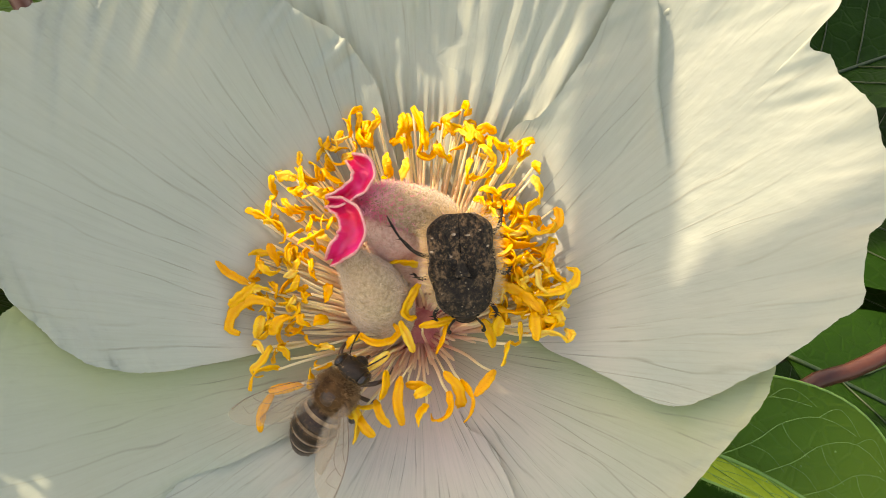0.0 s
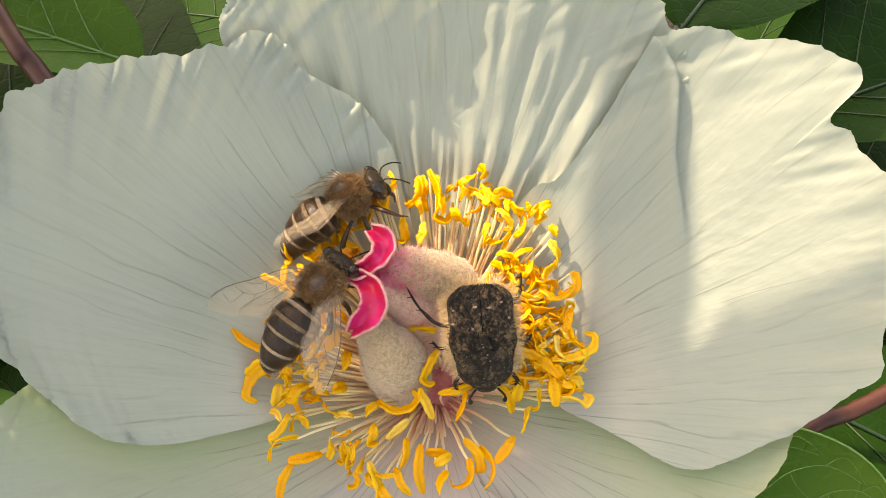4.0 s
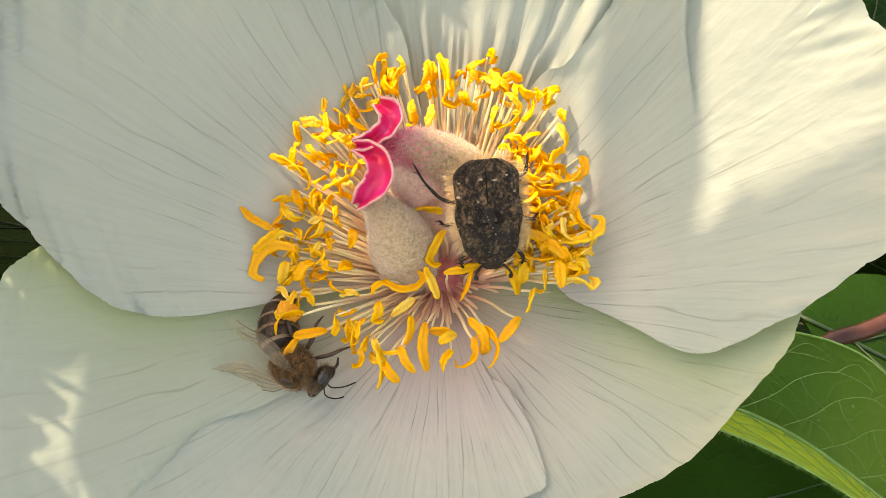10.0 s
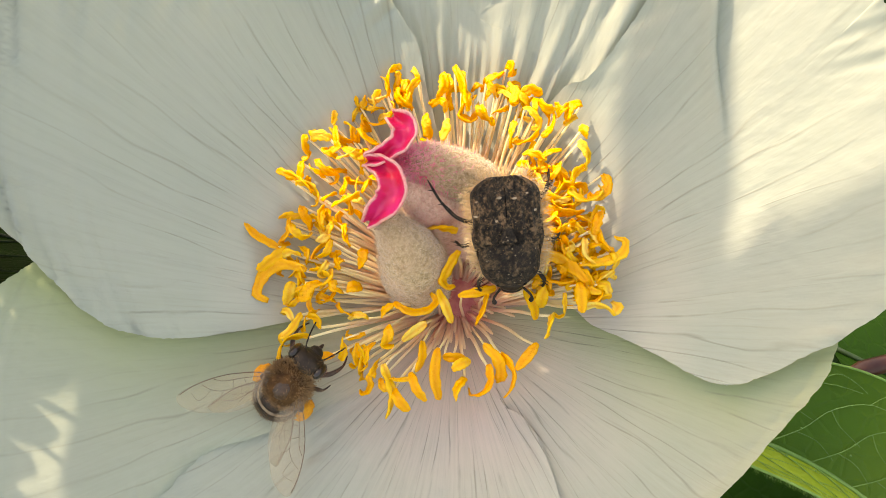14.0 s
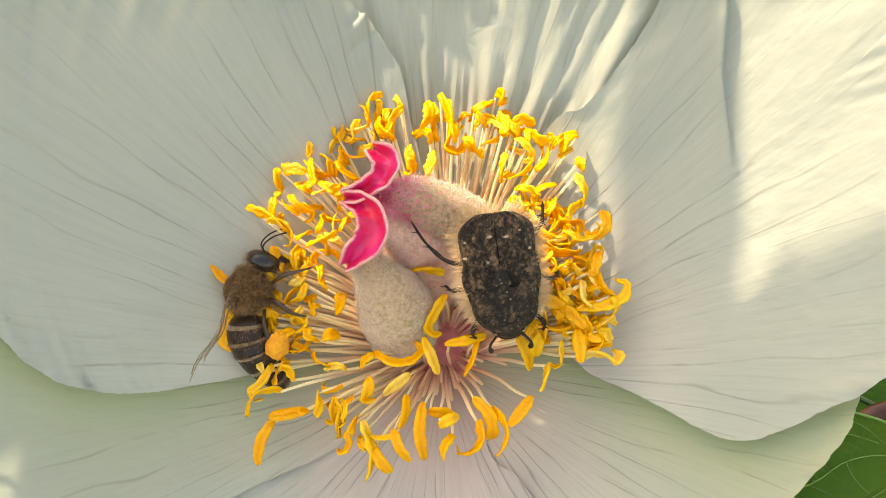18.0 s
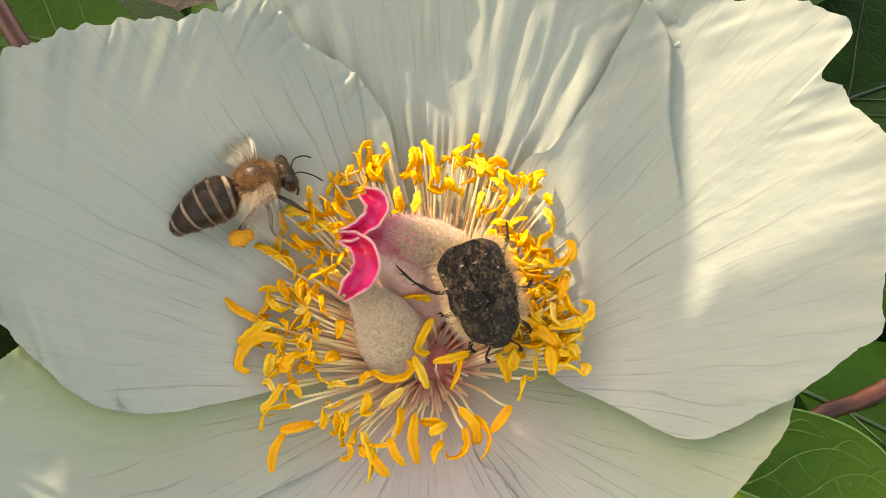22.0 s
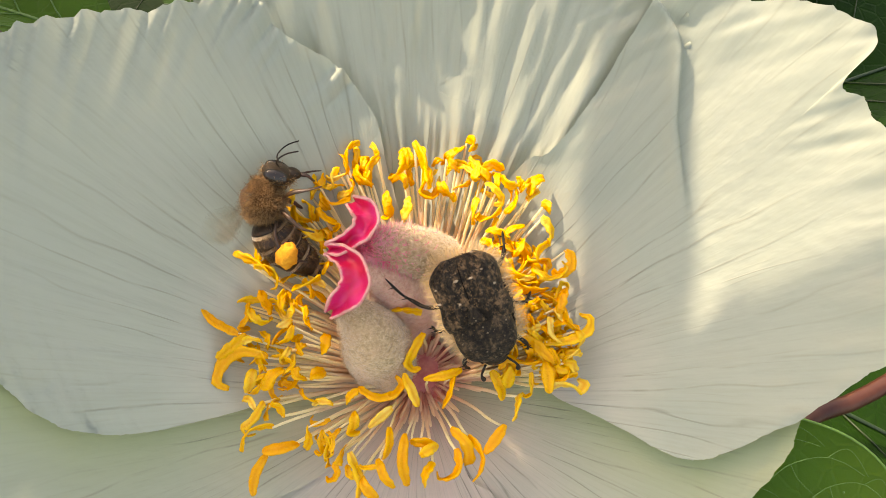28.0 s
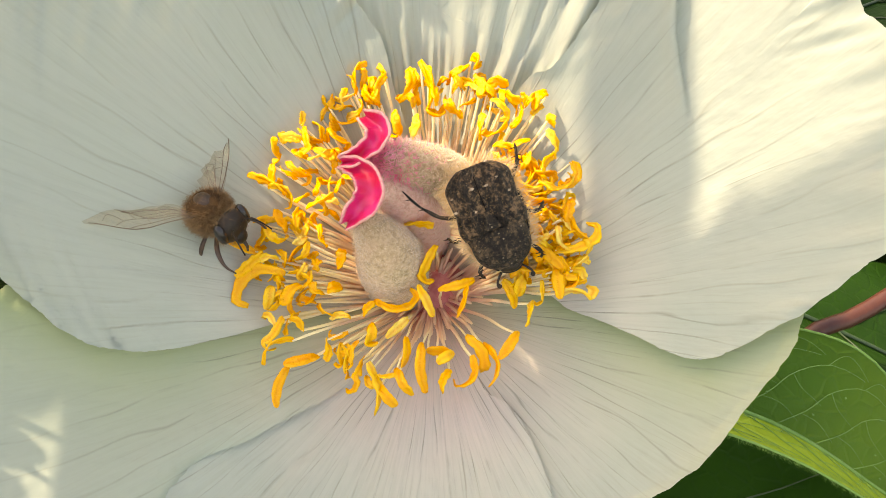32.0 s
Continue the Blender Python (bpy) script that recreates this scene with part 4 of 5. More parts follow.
FORE = [(0.0, 0.0), (0.09, 0.15), (0.12, 0.45), (0.13, 0.75), (0.08, 0.97), (-0.02, 1.02), (-0.14, 0.88), (-0.22, 0.65), (-0.2, 0.4), (-0.08, 0.15)]
HIND = [(0.0, 0.0), (0.08, 0.2), (0.09, 0.6), (0.04, 0.95), (-0.08, 0.95), (-0.2, 0.7), (-0.22, 0.4), (-0.1, 0.1)]
FORE_VEINS = [([(0.01, 0.02), (0.09, 0.2), (0.12, 0.5), (0.12, 0.78), (0.07, 0.96)], 0.075), ([(0, 0.02), (0.05, 0.25), (0.06, 0.5), (0.11, 0.6)], 0.05), ([(-0.02, 0.03), (-0.02, 0.3), (-0.03, 0.55), (0.02, 0.66), (0.1, 0.72)], 0.045), ([(-0.03, 0.05), (-0.1, 0.3), (-0.15, 0.5), (-0.1, 0.62), (-0.03, 0.56)], 0.04), ([(0.055, 0.42), (-0.025, 0.46)], 0.04), ([(-0.02, 0.36), (-0.12, 0.4)], 0.04), ([(0.02, 0.66), (-0.04, 0.8), (0.06, 0.84)], 0.035), ([(-0.1, 0.62), (-0.13, 0.76)], 0.035), ([(-0.02, 0.3), (0.045, 0.3)], 0.035)]
HIND_VEINS = [([(0, 0.02), (0.07, 0.25), (0.08, 0.6), (0.03, 0.92)], 0.05), ([(-0.02, 0.05), (-0.03, 0.4), (0.02, 0.6)], 0.04), ([(-0.03, 0.35), (-0.13, 0.6)], 0.035)]


def make_bee(label, loads, seed):
    rng = random.Random(seed)
    bee = new("honeybee")
    tagged(bee, label, "bee", "honeybees")
    # abdomen: six plates, each dark with a pale felted front rim
    verts, faces, uvs = [], [], []
    axis = smooth_line([(0.4, 0, -0.1), (-1.5, 0, 0.1), (-4.0, 0, -0.3), (-7.2, 0, -1.6)], 40)
    prof = lambda s: 2.2 * (math.sin(min(1, s * 2.6) * math.pi / 2) ** 0.7) * (1 - max(0, (s - 0.42) / 0.58) ** 2.0) ** 0.72
    waist, abdomen = Vector((0.6, 0, -0.1)) * MM, None
    plates = [0.0, 0.2, 0.38, 0.55, 0.71, 0.86, 1.0]
    for k in range(6):
        for dark, a, b in ((False, plates[k], plates[k] + 0.05 + 0.015 * (k < 3)), (True, plates[k] + 0.04 + 0.015 * (k < 3), plates[k + 1] + 0.012)):
            n = 7
            pts, rad = [], []
            for i in range(n):
                s = min(a + (b - a) * i / (n - 1), 0.999)
                j = s * 38.9
                p = axis[int(j)].lerp(axis[int(j) + 1], j - int(j))
                pts.append(p * MM)
                rad.append(max(prof(s), 0.12) * MM * (1.0 if not dark else 1.012 + 0.015 * i / n))
            me = mesh("plate", *tube([p - waist for p in pts], rad, 22, flat=0.9)[:2], BAND_DARK if dark else BAND_PALE)
            if abdomen is None:
                abdomen = part("abdomen", me, bee, "dark banded abdomen")
                abdomen.location = waist
            else:
                part("abdomen_plate" if dark else "abdomen_band", me, abdomen)
    ABDOMENS[bee.name] = abdomen
    part("thorax", mesh("thorax", *ball((0.0019, 0, 0.0002), (0.0021, 0.00205, 0.0019), 22, 14, None, 0.08, seed)[:2], FUZZ), bee, "brown furry thorax")
    part("thorax_plate", mesh("thorax_plate", *ball((0.0019, 0, 0.00085), (0.00135, 0.0012, 0.0014), 18, 12, None, 0.05, seed)[:2], PLATE), bee, "bare shiny dark disc")
    head = part("head", mesh("head", *join(ball((0.0047, 0, -0.0003), (0.0009, 0.0017, 0.0015), 18, 12), ball((0.0052, 0, -0.0014), (0.0005, 0.0007, 0.0008), 12, 8))[:2], BLACK), bee)
    for side in (1, -1):
        part("eye", mesh("eye", *ball((0.0048, side * 0.00138, -0.0001), (0.00065, 0.00048, 0.00115), 14, 10)[:2], EYE), head, "glossy dark oval eye")
        part("antenna", mesh("antenna", *tube(smooth_line([(0.0054, side * 0.0004, -0.0002), (0.0060, side * 0.0009, 0.0003), (0.0070, side * 0.0014, -0.0002), (0.0077, side * 0.0017, -0.0011)], 12), 0.00007, 6)[:2], BLACK), head)
    part("tongue", mesh("tongue", *tube([(0.0053, 0, -0.0019), (0.0054, 0, -0.0027), (0.0051, 0, -0.0034)], [0.00022, 0.00016, 0.0001], 6)[:2], LEG), head)
    spots = []
    for _ in range(9000):
        d = Vector((rng.gauss(0, 1), rng.gauss(0, 1), rng.gauss(0.25, 1))).normalized()
        if d.z > 0.62 + 0.1 * rng.random() and abs(d.y) < 0.75 and rng.random() < 0.93:
            continue
        spots.append((Vector((1.9 + 1.98 * d.x, 1.95 * d.y, 0.2 + 1.8 * d.z)) * MM, d))
    for _ in range(420):
        d = Vector((rng.uniform(-0.6, 0.5), rng.gauss(0, 1), rng.gauss(0, 1))).normalized()
        spots.append((Vector((4.6 + 0.8 * d.x, 1.6 * d.y, -0.3 + 1.4 * d.z)) * MM, d))
    part("fur", mesh("fur", *hairs(spots, rng, 0.00062, 0.000016, 0.7)[:2], FUZZ_HAIR), bee, "tawny fur")
    # felt of short hair on the front half of the abdomen and along each pale band
    felt = []
    for _ in range(5200):
        k = rng.randrange(6)
        s = min(plates[k] + 0.02 + abs(rng.gauss(0, 0.035 if k else 0.08)), 0.97) if rng.random() < 0.75 else rng.uniform(0.0, 0.9)
        a = rng.uniform(0, 2 * math.pi)
        j = s * 38
        p = axis[int(j)].lerp(axis[int(j) + 1], j - int(j)) + Vector((0, math.cos(a) * prof(s), math.sin(a) * prof(s) * 0.9))
        felt.append((p * MM - waist, (-1.0, math.cos(a) * 0.5, math.sin(a) * 0.5)))
    part("abdomen_hair", mesh("abdomen_hair", *hairs(felt, rng, 0.0004, 0.000013, 0.4)[:2], BAND_HAIR), abdomen, "short tan hair")

    def leg(points, radii, load=0.0):
        pts = smooth_line([Vector(p) * MM for p in points], 16)
        rad = smooth_line([(r, 0, 0) for r in radii], 16)
        ob = part("leg", mesh("leg", *tube(pts, [max(q.x, 0.06) * MM for q in rad], 7, flat=0.7)[:2], LEG), bee)
        if load:
            c = pts[9]
            part("pollen_load", mesh("pollen_load", *ball(c + Vector((0.0001, math.copysign(0.0003, c.y), 0)), (load * 1.25 * MM, load * 0.85 * MM, load * MM), 16, 12, None, 0.25, seed)[:2], POLLEN), ob, "orange packed pollen load")

    for side in (1, -1):
        leg([(3.2, side * 1.1, -1.3), (4.2, side * 2.2, -1.8), (5.0, side * 2.6, -2.9), (5.6, side * 2.3, -3.9)], [0.2, 0.24, 0.14, 0.07])
        leg([(2.0, side * 1.4, -1.5), (1.9, side * 2.3, -2.2), (1.5, side * 2.7, -3.4), (1.6, side * 2.9, -4.6)], [0.2, 0.25, 0.16, 0.07])
        leg([(0.9, side * 1.3, -1.4), (-0.1, side * 2.1, -1.6), (-1.3, side * 2.3, -2.6), (-1.7, side * 2.1, -4.0), (-1.6, side * 2.1, -5.1)], [0.2, 0.26, 0.34, 0.26, 0.07], loads)
        fore = make_wing("fore_wing", FORE, FORE_VEINS, 9.2, bee, side)
        hind = make_wing("hind_wing", HIND, HIND_VEINS, 6.4, bee, side)
        WING_ROOTS[fore.name] = (bee.name, side, Vector((2.5, side * 1.35, 1.2)) * MM, "fore")
        WING_ROOTS[hind.name] = (bee.name, side, Vector((1.5, side * 1.4, 1.0)) * MM, "hind")
    bee.scale = (1.1, 1.12, 1.12)
    return bee


bee_dark = make_bee("dark honeybee with spread veined wings foraging low on the stamens", 0.0, 1)
bee_banded = make_bee("banded honeybee with small pollen loads hovering over the flower", 0.55, 2)
bee_laden = make_bee("furry honeybee with large orange pollen loads working the stamens", 0.95, 3)

# ---- foliage round the flower, and the ground ----
foliage = new("peony_foliage")
foliage.location = (0.02, 0.14, 0)
tagged(foliage, "peony bush of glossy dark green pointed leaves on reddish stems", "plant")


LEAF_NET = leaf_material("netted leaf", (0.022, 0.085, 0.006), (0.05, 0.15, 0.012), (0.1, 0.22, 0.03), 0.4, 0.1)
LEAF_YOUNG = leaf_material("yellow-green leaf half", (0.2, 0.3, 0.015), (0.3, 0.4, 0.03), (0.4, 0.5, 0.08), 0.4, 0.2)


def make_leaf(length, width, fold, droop, material, seed):
    """Leaf along +y from its stalk: a blade folded at the midrib, with raised ribs."""
    rng = random.Random(seed)
    n, m = 34, 21
    verts, faces, uvs = [], [], []
    wave = rng.uniform(0, 6)

    def at(s, q):
        w = width * 0.5 * (math.sin(math.pi * min(s, 1) ** 0.75) ** 0.8 + 0.02) * (1 + 0.03 * math.sin(s * 23 + wave))
        x = w * q * math.cos(fold)
        z = w * abs(q) * math.sin(fold) - droop * length * s * s + 0.022 * width * math.sin(s * 9 + wave + q * 2) * abs(q)
        z += 0.012 * width * math.cos((s + abs(q) * 0.25) * 52) * abs(q) * (1 - abs(q))
        return Vector((x, s * length, z))

    for i in range(n):
        s = i / (n - 1)
        for k in range(m):
            q = k / (m - 1) * 2 - 1
            verts.append(at(s, q))
            uvs.append((abs(q), s))
    for i in range(n - 1):
        for k in range(m - 1):
            a = i * m + k
            faces.append((a, a + 1, a + m + 1, a + m))
    blade = mesh("leaf", verts, faces, material, uvs)
    up = Vector((0, 0, 0.00025))
    ribs = [tube([at(i / 19, 0) + up for i in range(20)], [0.0004 * (1 - 0.7 * i / 19) for i in range(20)], 6)]
    for k in range(7):
        s = 0.1 + 0.115 * k
        for side in (1, -1):
            ribs.append(tube([at(min(s + 0.2 * f, 0.99), side * f * 0.92) + up for f in (0, 0.25, 0.5, 0.75, 1.0)], [0.00017, 0.00015, 0.00013, 0.0001, 0.00006], 5))
    return blade, mesh("leaf_ribs", *join(*ribs)[:2], LEAF_MID if material is LEAF else RIB_SHADED)


LEAF_KINDS = [make_leaf(0.085, 0.036, 0.4, 0.1, LEAF, 1), make_leaf(0.1, 0.045, 0.15, 0.2, LEAF_SHADED, 2), make_leaf(0.075, 0.04, 0.35, 0.1, LEAF_SHADED, 3), make_leaf(0.09, 0.042, 0.2, 0.25, LEAF_SHADED, 4), make_leaf(0.056, 0.0145, 0.1, 0.03, LEAF_SHADED, 5)]

LEAF_LENGTHS = (0.085, 0.1, 0.075, 0.09, 0.056)


def put_leaf(kind, place, yaw, pitch, roll, size=1.0, stalk=True):
    blade, ribs = LEAF_KINDS[kind]
    m = Matrix.Translation(Vector(place) - foliage.location) @ Euler((radians(pitch), radians(roll), radians(yaw)), "ZXY").to_matrix().to_4x4() @ Matrix.Diagonal((size, size, size, 1))
    leaf = part("leaf", blade, foliage, "", m)
    part("rib", ribs, leaf)
    if stalk:
        p = m.translation
        q = Vector((p.x * 0.25, p.y * 0.25, max(p.z * 0.45, 0.02)))
        part("leaf_stalk", mesh("leaf_stalk", *tube(smooth_line([p, p * 0.75 + q * 0.25 + Vector((0, 0, -0.02)), q, Vector((q.x * 0.4, q.y * 0.4, 0))], 10), 0.0014, 6)[:2], STEM), foliage)


def make_folded_leaf():
    """A leaf folded up along its midrib, with pale looping veins and a fringe of hair on its low margin."""
    n, m, length = 40, 25, 0.05

    def at(s, q):
        env = (math.sin(math.pi * min(s * 0.92 + 0.08, 1) ** 0.7) ** 0.75 + 0.02)
        bend = 0.0035 * math.sin(s * 5.2)
        if q < 0:
            w = 0.0122 * env * -q
            return Vector((-w * 0.95, s * length, 0.0045 * math.sin(min(-q * 2.2, 1.57)) * 0.2 + 0.35 * w - 0.0035 * q * q * math.sin(s * 8) - 0.1 * s * s * length + bend))
        w = 0.0058 * env * q
        return Vector((w * 0.9, s * length, 0.5 * w - 0.1 * s * s * length + bend))

    verts, faces, uvs = [], [], []
    for i in range(n):
        for k in range(m):
            verts.append(at(i / (n - 1), k / (m - 1) * 2 - 1))
            uvs.append((abs(k / (m - 1) * 2 - 1), i / (n - 1)))
    half = m // 2
    halves = [[], []]
    for i in range(n - 1):
        for k in range(m - 1):
            a = i * m + k
            halves[k >= half].append((a, a + 1, a + m + 1, a + m))
    leaf = part("leaf", mesh("leaf", verts, halves[0], LEAF_NET, uvs), foliage, "glossy green leaf folded at its midrib, with pale net veins", Matrix.Translation(Vector((0.024, -0.0055, 0.5355)) - foliage.location) @ Euler((radians(-6), radians(8), radians(-112)), "ZXY").to_matrix().to_4x4())
    part("leaf_half", mesh("leaf_half", verts, halves[1], LEAF_YOUNG, uvs), leaf, "yellow-green turned-up half")
    up = Vector((0, 0, 0.00012))

    def vein(points, r):
        part("vein", mesh("vein", *tube([at(min(s, 0.99), q) + up for s, q in smooth_pairs(points)], [r * MM * (1 - 0.04 * i) for i in range(14)], 5)[:2], RIB), leaf)

    def smooth_pairs(points):
        return [(p.x, p.y) for p in smooth_line([(s, q, 0) for s, q in points], 14)]

    vein([(0.0, 0.0), (0.3, 0.0), (0.6, 0.0), (0.98, 0.0)], 0.38)
    rng = random.Random(4)
    for side in (-1, 1):
        for k in range(8):
            s = 0.02 + 0.115 * k + rng.uniform(-0.015, 0.015)
            vein([(s, 0), (s + 0.07, side * 0.25), (s + 0.12, side * 0.52), (s + 0.2, side * 0.74), (s + 0.3, side * 0.8)], 0.075)
            vein([(s + 0.12, side * 0.52), (s + 0.15, side * 0.42), (s + 0.21, side * 0.36)], 0.05)
            vein([(s + 0.06, side * 0.2), (s + 0.11, side * 0.2), (s + 0.16, side * 0.12)], 0.045)
            vein([(s + 0.2, side * 0.74), (s + 0.24, side * 0.9), (s + 0.31, side * 0.82)], 0.05)
    for q in (-1, 1):
        part("leaf_margin", mesh("leaf_margin", *tube([at(i / 29, q) for i in range(30)], 0.00016, 5)[:2], RIB), leaf)
    spots = [(at(rng.uniform(0.02, 0.98), 1), (0.9, rng.uniform(-0.3, 0.3), -0.4)) for _ in range(700)]
    part("margin_hair", mesh("margin_hair", *hairs(spots, rng, 0.0007, 0.00002, 0.4)[:2], RIB), leaf)
    for k in range(26):
        part("droplet", mesh("droplet", *ball(at(rng.uniform(0.1, 0.8), rng.uniform(-0.9, 0.8)) + up * 2, (0.00014, 0.00014, 0.0001), 8, 6)[:2], RIB), leaf)


make_folded_leaf()
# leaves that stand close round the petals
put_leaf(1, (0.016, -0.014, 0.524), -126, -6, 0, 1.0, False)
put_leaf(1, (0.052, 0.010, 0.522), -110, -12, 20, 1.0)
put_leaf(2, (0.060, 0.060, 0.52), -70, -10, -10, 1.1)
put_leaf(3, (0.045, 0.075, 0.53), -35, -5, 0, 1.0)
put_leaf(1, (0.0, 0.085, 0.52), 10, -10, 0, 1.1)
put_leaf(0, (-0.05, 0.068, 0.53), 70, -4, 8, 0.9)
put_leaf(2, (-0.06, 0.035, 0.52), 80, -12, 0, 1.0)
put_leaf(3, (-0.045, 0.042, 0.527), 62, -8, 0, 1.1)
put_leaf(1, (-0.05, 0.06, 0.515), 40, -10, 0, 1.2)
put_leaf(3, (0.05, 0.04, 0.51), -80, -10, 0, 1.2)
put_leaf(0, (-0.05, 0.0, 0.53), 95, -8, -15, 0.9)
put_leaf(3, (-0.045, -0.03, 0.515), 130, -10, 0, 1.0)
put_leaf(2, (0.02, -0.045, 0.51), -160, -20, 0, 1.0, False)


SUN_SIDE = Vector((sun_way.y, -sun_way.x, 0)).normalized()
SUN_OVER = SUN_SIDE.cross(sun_way).normalized()
if SUN_OVER.z < 0:
    SUN_OVER = -SUN_OVER


def put_shade_leaf(kind, side, over, away, spin, size):
    """An unseen leaf on a tall stalk, added out towards the sun to cast shade side and over (millimetres) off the
    flower's base.
    """
    target = Vector((0, 0, 0.55)) + SUN_SIDE * side * MM + SUN_OVER * over * MM
    m = look(target + sun_way * away, target, spin)
    m = Matrix.Translation(-foliage.location) @ m @ Matrix.Translation((0, -0.5 * LEAF_LENGTHS[kind] * size, 0)) @ Matrix.Diagonal((size, size, size, 1))
    leaf = part("leaf", LEAF_KINDS[kind][0], foliage, "", m)
    part("rib", LEAF_KINDS[kind][1], leaf)
    p = m.translation
    part("leaf_stalk", mesh("leaf_stalk", *tube(smooth_line([p, p + Vector((-0.06, 0.05, -0.12)), Vector((p.x - 0.1, p.y + 0.1, 0.3)), Vector((p.x - 0.06, p.y + 0.04, 0))], 12), 0.0016, 6)[:2], STEM), foliage)


# unseen blockers: large ones shade petals and background leaves, tiny ones break sun into dapples
for kind, side, over, away, spin, size in (
        (1, -20, 6, 0.2, 92, 0.5), (4, 25, 15.7, 0.22, 88, 0.68), (4, -3, 13.5, 0.2, 80, 0.4), (4, 2, 20.5, 0.2, 80, 0.85), (4, 21, 36.2, 0.3, 44, 1.4),
        (2, -17.5, -6, 0.08, 82, 0.36), (4, -28, -6.6, 0.08, 111, 0.6), (4, -33, -9.9, 0.055, 100, 0.05), (4, -35.8, -8.9, 0.055, 50, 0.05), (4, -37.6, -9.2, 0.055, 150, 0.05),
        (4, -38.6, -7.4, 0.055, 20, 0.04), (4, -40.5, -7.2, 0.055, 110, 0.04), (1, 8, -72, 0.2, 90, 1.2), (1, 75, -22, 0.22, 60, 1.0), (1, 40, -118, 0.2, 90, 1.5), (1, 108, -28, 0.22, 60, 1.3)):
    put_shade_leaf(kind, side, over, away, spin, size)

# reddish stems that pass under the petals
for a, b, c, r in (((0.02, -0.03, 0.50), (0.0474, -0.0011, 0.5269), (0.0617, 0.0059, 0.5288), 0.0012), ((-0.09, 0.10, 0.548), (-0.0659, 0.0633, 0.5442), (-0.0614, 0.0576, 0.5427), 0.0016)):
    way = Vector(c) - Vector(b)
    line = smooth_line([Vector(a) - foliage.location, Vector(b) - foliage.location, Vector(c) - foliage.location, Vector(c) + way * 2 - foliage.location], 16)
    part("stem", mesh("stem", *tube(line, [r] * 16, 8)[:2], STEM_RED), foliage, "smooth reddish stem")

rng = random.Random(9)
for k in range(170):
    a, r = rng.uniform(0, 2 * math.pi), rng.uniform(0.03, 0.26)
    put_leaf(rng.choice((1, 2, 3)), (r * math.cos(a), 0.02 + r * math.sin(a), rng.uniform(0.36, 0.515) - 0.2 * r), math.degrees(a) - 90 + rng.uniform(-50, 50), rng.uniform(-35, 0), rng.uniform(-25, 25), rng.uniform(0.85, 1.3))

# ground: one gently uneven sheet
verts, faces = [], []
rings = [0.0, 0.15, 0.3, 0.5, 0.8, 1.3, 2.2, 4, 8, 20, 60, 200, 800, 3000]
for i, r in enumerate(rings):
    for k in range(48):
        a = 2 * math.pi * k / 48
        x, y = r * math.cos(a), r * math.sin(a)
        verts.append((x, y, 0.03 * min(r, 1) * noise.noise(Vector((x * 3, y * 3, 0)))))
for i in range(len(rings) - 1):
    for k in range(48):
        a, b = i * 48 + k, i * 48 + (k + 1) % 48
        faces.append((a, a + 48, b + 48, b))
tagged(new("ground", mesh("ground", verts, faces, SOIL)), "bare brown garden soil", "ground", kind="structure")

